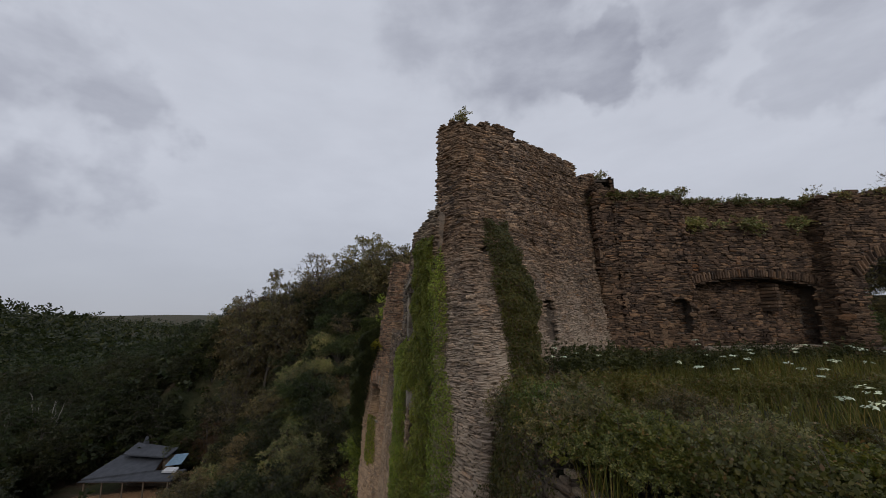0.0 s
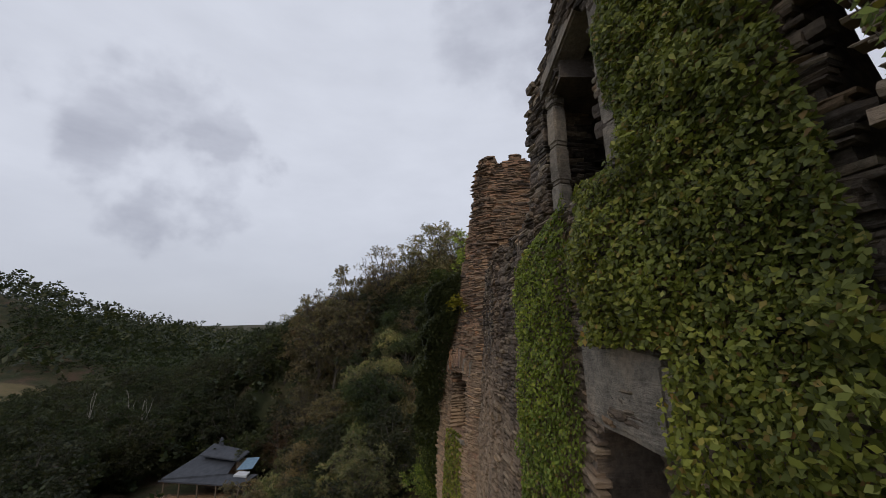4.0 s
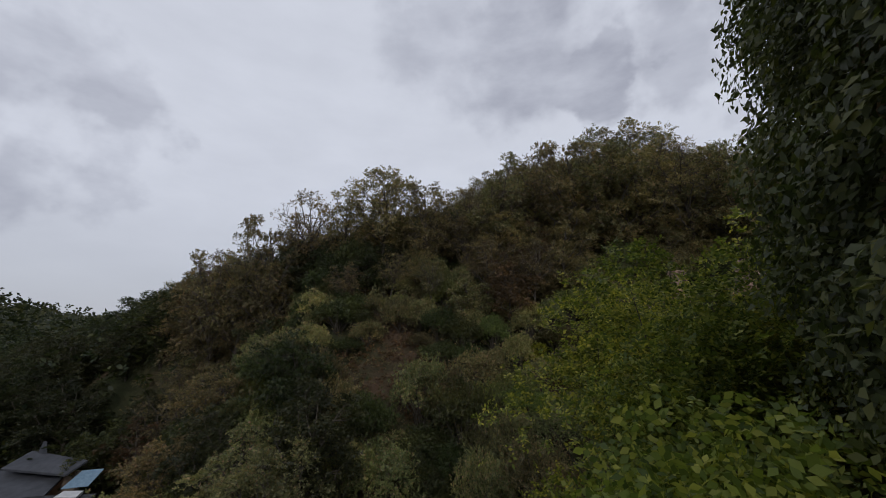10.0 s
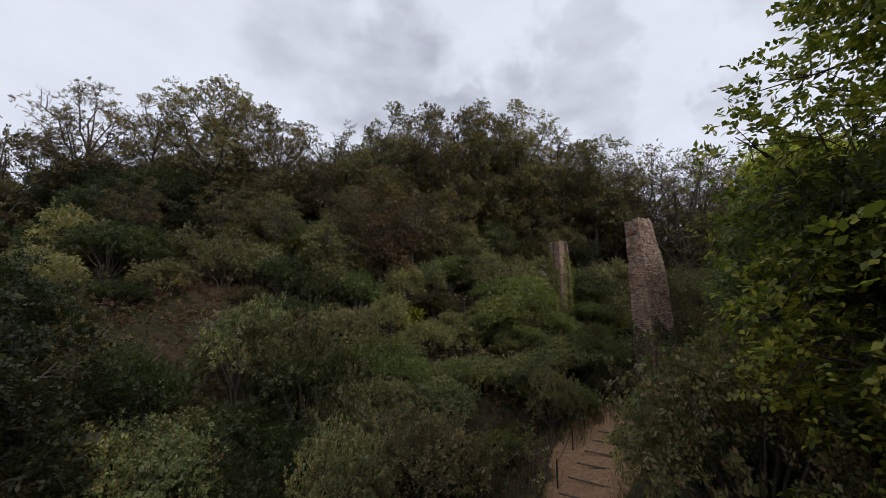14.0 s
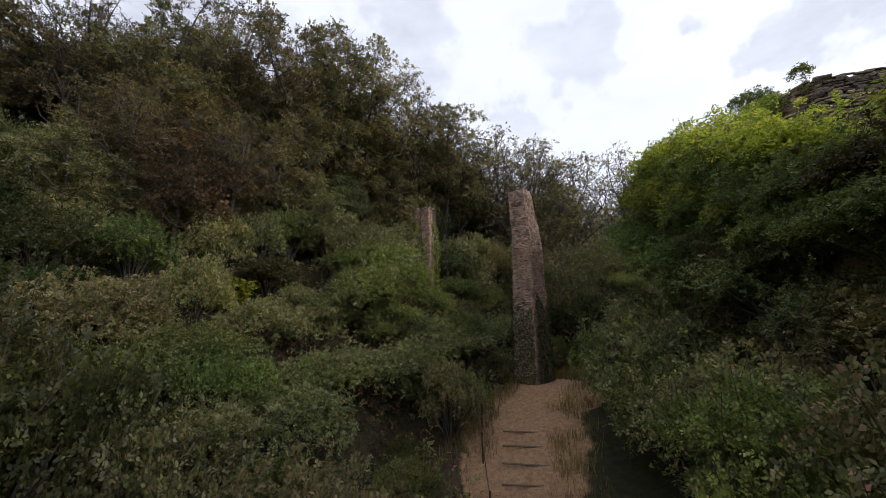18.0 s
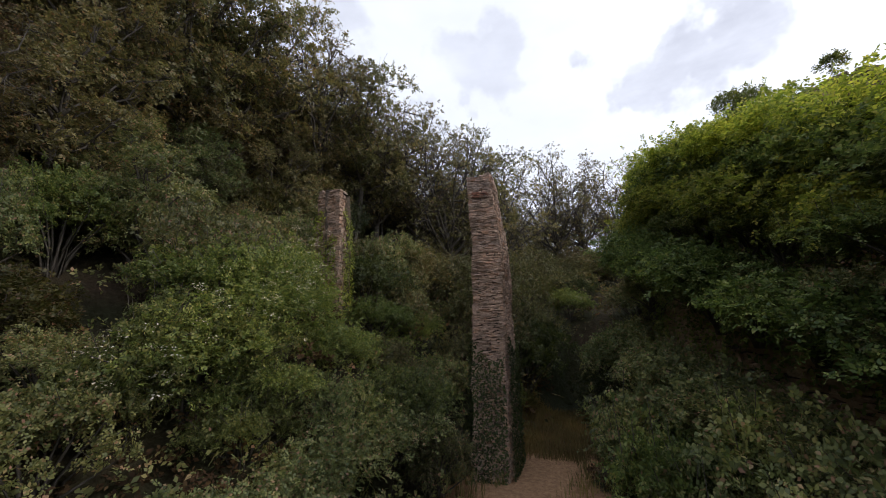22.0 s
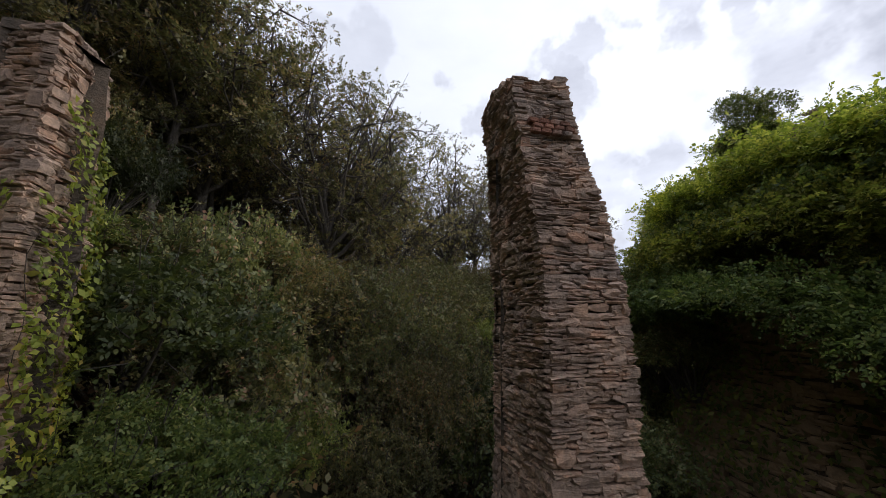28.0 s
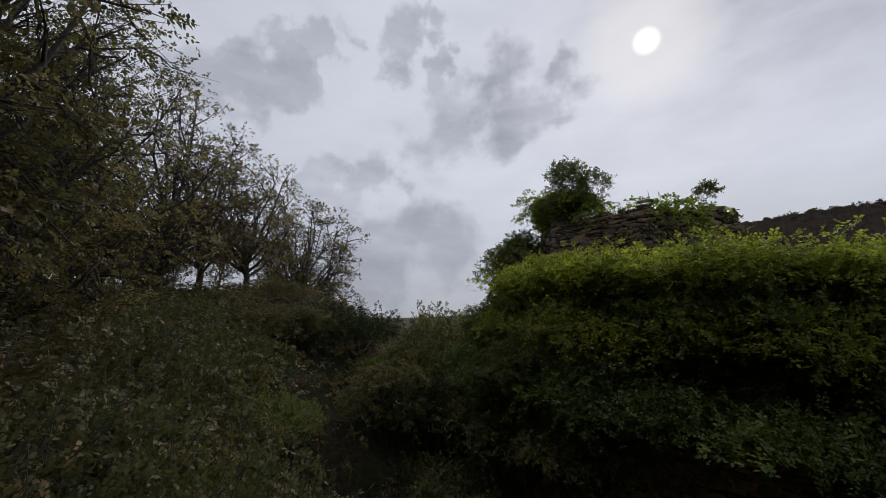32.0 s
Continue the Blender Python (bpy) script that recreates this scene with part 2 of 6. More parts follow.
OCHRE = stone_material("ochre_slate", [(0.0, (0.15, 0.11, 0.075)), (1.0, (0.25, 0.185, 0.12))], (0.17, 0.12, 0.08))
BRICK = stone_material("brick_red", [(0.0, (0.24, 0.11, 0.075)), (0.6, (0.32, 0.16, 0.11)), (1.0, (0.30, 0.22, 0.18))], (0.3, 0.25, 0.2))


def leaf_material(name, stops, rough=0.5, light=0.34, tint=(0.74, 0.70, 0.74)):
    m = material(name, rough)
    nt = m.node_tree
    p = nt.nodes["Principled BSDF"]
    base = ramp(nt, own_random(nt), [(at, tuple(c * k for c, k in zip(col, tint))) for at, col in stops])
    big = tnoise(nt, 0.6, 4)
    base = blend(nt, 0.85, base, ramp(nt, big, [(0.3, (0.5, 0.54, 0.52)), (0.5, (1, 1, 1)), (0.7, (1.5, 1.38, 1.15))]), "MULTIPLY")
    # each plant has a tint of its own
    base = blend(nt, 0.9, base, ramp(nt, nt.nodes.new("ShaderNodeObjectInfo").outputs["Random"], [(0.0, (0.68, 0.66, 0.64)), (0.3, (1.0, 0.86, 0.82)), (0.55, (0.82, 0.95, 0.82)), (0.8, (1.12, 1.1, 1.02)), (1.0, (1.42, 1.36, 1.12))]), "MULTIPLY")
    nt.links.new(base, p.inputs["Base Color"])
    p.inputs["Specular IOR Level"].default_value = 0.3
    tr = nt.nodes.new("ShaderNodeBsdfTranslucent")
    nt.links.new(blend(nt, 1.0, base, (1.2, 1.3, 0.95), "MULTIPLY"), tr.inputs[0])
    mx = nt.nodes.new("ShaderNodeMixShader")
    mx.inputs[0].default_value = light
    nt.links.new(p.outputs[0], mx.inputs[1])
    nt.links.new(tr.outputs[0], mx.inputs[2])
    nt.links.new(mx.outputs[0], nt.nodes["Material Output"].inputs[0])
    return m


IVY = leaf_material("ivy_leaf", [(0.0, (0.094, 0.114, 0.030)), (0.4, (0.180, 0.208, 0.047)), (0.75, (0.259, 0.287, 0.064)), (0.93, (0.329, 0.316, 0.080)), (1.0, (0.298, 0.172, 0.072))], tint=(1.05, 1.08, 0.8))
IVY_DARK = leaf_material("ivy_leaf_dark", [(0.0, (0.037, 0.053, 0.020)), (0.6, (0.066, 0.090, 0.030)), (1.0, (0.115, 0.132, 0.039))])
OAK = leaf_material("oak_leaf", [(0.0, (0.070, 0.074, 0.036)), (0.5, (0.135, 0.138, 0.058)), (0.85, (0.200, 0.190, 0.078)), (1.0, (0.215, 0.135, 0.075))], 0.45, 0.42, tint=(1.12, 0.99, 1.19))
DRYOAK = leaf_material("dry_oak_leaf", [(0.0, (0.070, 0.052, 0.030)), (0.5, (0.119, 0.085, 0.041)), (1.0, (0.168, 0.098, 0.049))])
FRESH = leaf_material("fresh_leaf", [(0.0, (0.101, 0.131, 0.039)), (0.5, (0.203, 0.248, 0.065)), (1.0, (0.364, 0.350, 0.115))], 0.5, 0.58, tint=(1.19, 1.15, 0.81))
HAZEL = leaf_material("hazel_leaf", [(0.0, (0.060, 0.085, 0.028)), (0.5, (0.150, 0.180, 0.050)), (1.0, (0.330, 0.310, 0.100))], 0.5, 0.42, tint=(1.11, 1.08, 0.68))
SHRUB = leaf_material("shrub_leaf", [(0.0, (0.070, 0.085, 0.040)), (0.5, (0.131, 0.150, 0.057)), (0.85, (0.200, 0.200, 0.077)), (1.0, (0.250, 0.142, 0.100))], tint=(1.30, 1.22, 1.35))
YELLOW = leaf_material("yellow_leaf", [(0.0, (0.16, 0.17, 0.02)), (1.0, (0.28, 0.26, 0.03))], tint=(1.1, 1.1, 1.0))
FLOWER = leaf_material("white_flower", [(0.0, (0.5, 0.5, 0.42)), (1.0, (0.65, 0.65, 0.55))], 0.8, 0.1, tint=(1, 1, 1))
STRAW = leaf_material("dry_grass", [(0.0, (0.16, 0.12, 0.05)), (0.6, (0.24, 0.18, 0.08)), (1.0, (0.14, 0.15, 0.05))], 0.8, 0.2, tint=(1, 1, 1))
GRASS = leaf_material("grass_blade", [(0.0, (0.06, 0.09, 0.02)), (0.6, (0.11, 0.13, 0.03)), (1.0, (0.18, 0.15, 0.06))], 0.7, 0.2, tint=(1.1, 1.0, 0.8))
DARKWOOD = leaf_material("far_leaf", [(0.0, (0.024, 0.038, 0.017)), (0.6, (0.053, 0.073, 0.025)), (1.0, (0.105, 0.114, 0.038))], tint=(0.6, 0.56, 0.6))
COURTLEAF = leaf_material("courtyard_leaf", [(0.0, (0.045, 0.055, 0.016)), (0.5, (0.082, 0.092, 0.024)), (0.85, (0.125, 0.12, 0.034)), (1.0, (0.13, 0.075, 0.04))], tint=(1.02, 0.98, 0.77))
MEADOW = leaf_material("meadow_leaf", [(0.0, (0.064, 0.072, 0.024)), (0.5, (0.106, 0.112, 0.035)), (0.85, (0.153, 0.136, 0.049)), (1.0, (0.170, 0.096, 0.065))], tint=(0.76, 0.72, 0.64))
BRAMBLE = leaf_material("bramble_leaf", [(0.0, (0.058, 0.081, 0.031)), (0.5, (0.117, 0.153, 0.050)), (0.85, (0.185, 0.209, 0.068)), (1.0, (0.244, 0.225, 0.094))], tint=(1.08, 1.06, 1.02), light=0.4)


SCRUB = leaf_material("scrub_leaf", [(0.0, (0.040, 0.042, 0.020)), (0.4, (0.085, 0.084, 0.034)), (0.8, (0.125, 0.108, 0.045)), (1.0, (0.155, 0.085, 0.045))], 0.5, 0.3, tint=(1.49, 1.45, 1.62))


def plain(name, c1, c2, scale, rough=0.85, bumps=0.3, dist=0.01, metal=0.0):
    m = material(name, rough)
    nt = m.node_tree
    n = tnoise(nt, scale, 6, 0.65)
    nt.links.new(ramp(nt, n, [(0.3, c1), (0.7, c2)]), nt.nodes["Principled BSDF"].inputs["Base Color"])
    nt.nodes["Principled BSDF"].inputs["Metallic"].default_value = metal
    bump(nt, tnoise(nt, scale * 4, 6, 0.7), bumps, dist)
    return m


BARK = plain("bark", (0.05, 0.042, 0.034), (0.12, 0.105, 0.09), 7, 0.95, 0.9, 0.03)
PALEBARK = plain("pale_bark", (0.16, 0.15, 0.13), (0.30, 0.28, 0.25), 5, 0.95, 0.6, 0.02)
VINE = plain("dry_vine", (0.07, 0.055, 0.042), (0.13, 0.105, 0.085), 12, 0.9)
ROOFING = plain("roofing_felt", (0.035, 0.038, 0.046), (0.065, 0.07, 0.082), 1.5, 0.7, 0.3, 0.01)
TIMBER = plain("weathered_timber", (0.09, 0.07, 0.05), (0.16, 0.125, 0.09), 9, 0.85)
RUST = plain("rusty_iron", (0.05, 0.035, 0.028), (0.11, 0.07, 0.05), 18, 0.8, 0.3, 0.004, 0.4)
TARP = plain("blue_tarp", (0.10, 0.17, 0.24), (0.16, 0.24, 0.32), 4, 0.6)
WHITE = plain("white_plastic", (0.40, 0.41, 0.43), (0.5, 0.51, 0.53), 4, 0.5)
BRICKWALL = plain("shed_wall", (0.10, 0.085, 0.07), (0.17, 0.14, 0.11), 3)


def ground_material():
    m = material("hill_ground", 0.95)
    nt = m.node_tree
    a = ramp(nt, tnoise(nt, 0.16, 5, 0.6), [(0.36, (0.028, 0.034, 0.014)), (0.5, (0.045, 0.044, 0.020)), (0.62, (0.080, 0.052, 0.034))])
    a = blend(nt, 0.7, a, ramp(nt, tnoise(nt, 5, 7, 0.7), [(0.3, (0.4, 0.4, 0.4)), (0.7, (1.5, 1.5, 1.5))]), "MULTIPLY")
    # trodden earth with straw, and a mown field, by masks of the ground mesh
    for mask, low, high, fine in (("trodden", (0.21, 0.118, 0.066), (0.47, 0.285, 0.16), 7), ("mown", (0.10, 0.085, 0.04), (0.17, 0.13, 0.065), 0.3)):
        at = nt.nodes.new("ShaderNodeAttribute")
        at.attribute_name = mask
        edge = calc(nt, "ADD", at.outputs["Fac"], calc(nt, "MULTIPLY", calc(nt, "SUBTRACT", tnoise(nt, 2.2, 6, 0.7), 0.5), 0.9))
        soil = ramp(nt, tnoise(nt, fine, 7, 0.72), [(0.3, low), (0.68, high)])
        a = blend(nt, ramp(nt, edge, [(0.42, (0, 0, 0)), (0.58, (1, 1, 1))]), a, soil)
    nt.links.new(a, nt.nodes["Principled BSDF"].inputs["Base Color"])
    bump(nt, tnoise(nt, 3, 8, 0.7), 1.0, 0.25)
    return m


GROUND = ground_material()
DRYLEAF = leaf_material("dead_bracken", [(0.0, (0.07, 0.04, 0.022)), (0.6, (0.12, 0.07, 0.035)), (1.0, (0.17, 0.11, 0.05))], 0.8, 0.15, tint=(1, 1, 1))

# ---- mesh helpers ----


def quick_mesh(name, verts, faces, mat=None):
    """A mesh from an (n, 3) array and an (m, 4) array of quads."""
    verts, faces = np.asarray(verts, np.float32), np.asarray(faces, np.int32)
    me = bpy.data.meshes.new(name)
    me.vertices.add(len(verts))
    me.vertices.foreach_set("co", verts.ravel())
    me.loops.add(faces.size)
    me.loops.foreach_set("vertex_index", faces.ravel())
    me.polygons.add(len(faces))
    me.polygons.foreach_set("loop_start", np.arange(0, faces.size, faces.shape[1], dtype=np.int32))
    me.update(calc_edges=True)
    if mat:
        me.materials.append(mat)
    return me


def thing(name, label, category, kind="", group="", at=(0, 0, 0)):
    ob = new(name)
    ob.location = at
    return tagged(ob, label, category, group, kind)


def part_mesh(name, me, parent, label="", kind=""):
    ob = new(name, me)
    ob.parent = parent
    return tagged(ob, label, kind=kind)


def part(name, bm, mat, parent, label=""):
    me = bpy.data.meshes.new(name)
    bm.to_mesh(me)
    bm.free()
    me.materials.append(mat)
    return part_mesh(name, me, parent, label)


def leaves(points, normals, size, rng, spread=0.9, droop=0.25, narrow=0.62):
    """Kite-shaped leaves, a little folded, facing roughly along the normals: vertices and quads."""
    n = len(points)
    nor = normals + rng.normal(0, spread, (n, 3)) * 0.5
    nor /= np.linalg.norm(nor, axis=1)[:, None] + 1e-9
    side = np.cross(nor, rng.normal(0, 1, (n, 3)))
    side /= np.linalg.norm(side, axis=1)[:, None] + 1e-9
    tip = np.cross(nor, side)
    tip[:, 2] -= droop
    tip /= np.linalg.norm(tip, axis=1)[:, None] + 1e-9
    s = (size * rng.uniform(0.6, 1.35, n))[:, None]
    base = points - tip * s * 0.5
    v = np.stack([base, points + side * s * narrow * 0.5 + nor * s * 0.12, points + tip * s * 0.55, points - side * s * narrow * 0.5 + nor * s * 0.12], 1)
    return v.reshape(-1, 3), np.arange(4 * n).reshape(-1, 4)


def sprays(points, normals, size, rng, per=7, spread=0.55, droop=0.25, narrow=0.6):
    """Short sprigs that grow outwards, each with leaves in two rows: vertices and quads."""
    n = len(points)
    up = np.array([0.0, 0.0, 1.0])
    unit = lambda a: a / (np.linalg.norm(a, axis=-1)[..., None] + 1e-9)
    d = unit(unit(normals) * 0.9 + rng.normal(0, spread, (n, 3)) + up * 0.1)
    face = 0.6 * up + 0.55 * normals + rng.normal(0, 0.3, (n, 3))
    face = unit(face - d * np.sum(face * d, 1)[:, None])
    side = np.cross(d, face)
    long = size * per * 0.36 * rng.uniform(0.7, 1.3, n)
    u = (np.arange(per) + 0.4) / per
    sign = np.where(np.arange(per) % 2, 1.0, -1.0)
    base = points[:, None] + d[:, None] * (long[:, None] * u)[..., None] - up * (droop * long[:, None] * u ** 2)[..., None]
    tip = d[:, None] * 0.55 + side[:, None] * (sign * 0.85)[None, :, None] + rng.normal(0, 0.28, (n, per, 3)) - up * droop * 0.6
    tip = unit(tip)
    nor = unit(face[:, None] + rng.normal(0, 0.28, (n, per, 3)))
    wide = unit(np.cross(tip, nor))
    s = (size * rng.uniform(0.7, 1.3, (n, per)))[..., None]
    mid = base + tip * s * 0.48 + nor * s * 0.1
    v = np.stack([base, mid + wide * s * narrow * 0.5, base + tip * s, mid - wide * s * narrow * 0.5], 2)
    return v.reshape(-1, 3), np.arange(4 * n * per).reshape(-1, 4)


def joined(chunks):
    vs, fs, k = [], [], 0
    for v, f in chunks:
        vs.append(v)
        fs.append(f + k)
        k += len(v)
    return np.concatenate(vs), np.concatenate(fs)


def tube(points, radii, sides=6):
    """A tapered tube along a line of points."""
    p = np.asarray(points, float)
    r = np.asarray(radii, float)
    d = np.gradient(p, axis=0)
    d /= np.linalg.norm(d, axis=1)[:, None] + 1e-9
    ref = np.where(np.abs(d[:, 2:3]) > 0.9, [[1.0, 0, 0]], [[0, 0, 1.0]])
    a = np.cross(d, ref)
    a /= np.linalg.norm(a, axis=1)[:, None] + 1e-9
    b = np.cross(d, a)
    ang = np.linspace(0, 2 * np.pi, sides, endpoint=False)
    v = p[:, None] + r[:, None, None] * (np.cos(ang)[None, :, None] * a[:, None] + np.sin(ang)[None, :, None] * b[:, None])
    n = len(p)
    i, j = np.meshgrid(np.arange(n - 1), np.arange(sides), indexing="ij")
    k = (j + 1) % sides
    f = np.stack([i * sides + j, i * sides + k, (i + 1) * sides + k, (i + 1) * sides + j], -1).reshape(-1, 4)
    return v.reshape(-1, 3), f


def value_noise(x, y, seed=0.0):
    """Smooth noise from a few sine waves, -1 to 1."""
    return (np.sin(x * 1.3 + 2.1 * seed + 0.7 * np.sin(y * 1.1 + seed)) + np.sin(y * 1.7 - seed + 0.9 * np.sin(x * 0.8 + 1.3)) + np.sin((x + y) * 2.9 + 3 * seed) * 0.5) / 2.5


# ---- terrain ----
def ramp01(x, a, b):
    t = np.clip((x - a) / (b - a), 0, 1)
    return t * t * (3 - 2 * t)


WEST_LINE_Y = [-60, 4, 10.5, 14, 20, 24, 30, 33]
WEST_LINE_X = [6, 1.0, 0.2, -1.6, -4.3, -4.6, -2.0, 2.0]


def height(x, y):
    x, y = np.asarray(x, float), np.asarray(y, float)
    hill = -10.2 + 0.75 * (y - 44) - 0.62 * np.maximum(0, -15 - x) + 0.22 * np.maximum(0, x)
    crest = 7.5 + 0.36 * np.minimum(x, 0) + 0.45 * np.clip(x, 0, 18) - 0.9 * np.maximum(0, x - 24)
    hill = np.minimum(hill, crest + 0.1 * (hill - crest))
    hill = np.where(hill > crest, np.maximum(crest - 0.06 * np.maximum(y - 75, 0), -18), hill)
    hill = np.maximum(hill, -40)
    saddle = -10.7 - 0.24 * np.maximum(0, 9.5 - x) - 0.30 * np.maximum(0, x - 22) - 0.25 * np.maximum(0, 26 - y) * (x > 8)
    d = np.interp(y, WEST_LINE_Y, WEST_LINE_X) - x
    spur = -11.5 - 0.8 * np.maximum(0, d - 1.0) - 1.2 * np.maximum(0, y - 32)
    spur = spur - 0.4 * np.maximum(0, x - 24) - 0.4 * np.maximum(0, -y - 20)
    h = np.maximum(np.maximum(hill, spur), np.maximum(saddle - 1.0 * np.maximum(0, 31 - y) * (x < 8), -21.0))
    ridge = 0.2 - 0.42 * np.maximum(0, 40 - x) - 0.7 * np.maximum(0, 29 - y) - 0.3 * np.maximum(0, x - 47)
    h = np.where(x > 21, np.maximum(h, ridge), h)
    # rubble under the ivy beside the small pillar
    h = h + 2.2 * np.exp(-(((x - 8.0) / 3.2) ** 2 + ((y - 44.2) / 2.0) ** 2))
    floor = 1 - ramp01(np.hypot((x + 37) / 1.25, y - 52), 9, 17)
    h = h * (1 - floor) - 21.15 * floor
    r = np.hypot(x, y - 20)
    ang = np.degrees(np.arctan2(-(x + 5), y - 10))
    h = h + 68 * np.exp(-(((ang - 82) / 27) ** 2)) * ramp01(r, 90, 270)
    far = ramp01(r, 350, 1500)
    h = h * (1 - far) + far * (22 + 16 * value_noise(x * 0.003, y * 0.003, 1.0))
    h = h + 0.18 * value_noise(x * 1.1, y * 1.1, 2.0) + 0.7 * value_noise(x * 0.22, y * 0.22, 3.0) * ramp01(r, 30, 60)
    return h


def path_offset(x, y):
    """Distance from the trodden path's middle line."""
    px, py = np.array([-1.0, 1.0, 4.2, 7.6, 10.8, 15.0, 22.0]), np.array([33.6, 34.9, 37.2, 38.3, 38.1, 37.4, 36.5])
    best = np.full(np.shape(x), 1e9)
    for a in range(len(px) - 1):
        dx, dy = px[a + 1] - px[a], py[a + 1] - py[a]
        t = np.clip(((x - px[a]) * dx + (y - py[a]) * dy) / (dx * dx + dy * dy), 0, 1)
        best = np.minimum(best, np.hypot(x - px[a] - t * dx, y - py[a] - t * dy))
    return best


def ground_height(x, y):
    h = height(x, y)
    near = 1 - ramp01(path_offset(x, y), 0.9, 2.2)
    flat = -10.7 - 0.26 * np.maximum(0, 9.5 - np.asarray(x, float)) - 0.05 * np.maximum(0, 6 - np.asarray(x, float)) ** 1.5
    return h * (1 - near) + flat * near


def terrain():
    s = np.linspace(-1, 1, 361)
    axis = np.sign(s) * (np.abs(s) * 55 + np.abs(s) ** 5 * 2600)
    gx, gy = np.meshgrid(axis + 2, axis + 36, indexing="ij")
    gz = ground_height(gx, gy)
    v = np.stack([gx, gy, gz], -1).reshape(-1, 3)
    n = len(axis)
    i, j = np.meshgrid(np.arange(n - 1), np.arange(n - 1), indexing="ij")
    k = i * n + j
    f = np.stack([k, k + n, k + n + 1, k + 1], -1).reshape(-1, 4)
    me = quick_mesh("ground", v, f, GROUND)
    off = path_offset(v[:, 0], v[:, 1]) + 0.25 * value_noise(v[:, 0] * 1.3, v[:, 1] * 1.3, 4.0)
    trod = np.clip((np.interp(v[:, 0], [-1, 3, 6, 9, 11], [1.3, 1.6, 2.4, 2.6, 1.9]) - off) / 0.8, 0, 1) * np.interp(v[:, 0], [11.0, 13.0, 16.0], [1.0, 0.62, 0.0])
    yard = np.clip(1.6 - np.hypot((v[:, 0] + 38) / 9, (v[:, 1] - 47) / 6), 0, 1)
    for mask, value in (("trodden", np.maximum(trod, yard)), ("mown", np.clip(2.0 - 1.5 * np.hypot((v[:, 0] + 118) / 13, (v[:, 1] - 84) / 8), 0, 1))):
        me.attributes.new(mask, "FLOAT", "POINT").data.foreach_set("value", value.astype(np.float32))
    me.polygons.foreach_set("use_smooth", np.ones(len(f), bool))
    tagged(new("ground", me), "steep valley ground with dry soil, grass and a trodden path", "ground", kind="structure")


terrain()


# ---- masonry ----
def unit_slabs(mat, count, seed):
    """Rough flat slates of unit size to share between single pieces: length x, depth y (front at 0), height z."""
    rng, out = np.random.RandomState(seed), []
    xs = np.array([-0.5, -0.18, 0.18, 0.5])
    for _ in range(count):
        x = xs + rng.uniform(-0.07, 0.07, 4)
        lean = np.cumsum(rng.uniform(-0.1, 0.1, 4))
        lean -= lean.mean()
        half = np.array([rng.uniform(0.22, 0.54), rng.uniform(0.4, 0.58), rng.uniform(0.4, 0.58), rng.uniform(0.22, 0.54)])
        rows = [(x * 0.97, lean - half, rng.uniform(-0.14, 0.04, 4)), (x + rng.uniform(-0.03, 0.03, 4), lean + rng.uniform(-0.12, 0.12, 4), rng.uniform(-0.02, 0.16, 4)), (x * 0.98, lean + half, rng.uniform(-0.16, 0.02, 4))]
        v = [(a, d, h) for ax, hz, dy in rows for a, h, d in zip(ax, hz, dy)]
        v += [(x[0], -1.0, lean[0] - half[0] * 0.9), (x[3], -1.0, lean[3] - half[3] * 0.9), (x[3], -1.0, lean[3] + half[3] * 0.9), (x[0], -1.0, lean[0] + half[0] * 0.9)]
        f = [(r * 4 + c, r * 4 + c + 1, r * 4 + c + 5, r * 4 + c + 4) for r in (0, 1) for c in range(3)]
        f += [(12, 13, 3, 2), (12, 2, 1, 0), (8, 9, 10, 15), (10, 11, 14, 15), (0, 4, 8, 15), (0, 15, 12), (11, 7, 3, 13), (11, 13, 14)]
        me = bpy.data.meshes.new("stone")
        me.from_pydata(v, [], f)
        me.materials.append(mat)
        out.append(me)
    return out


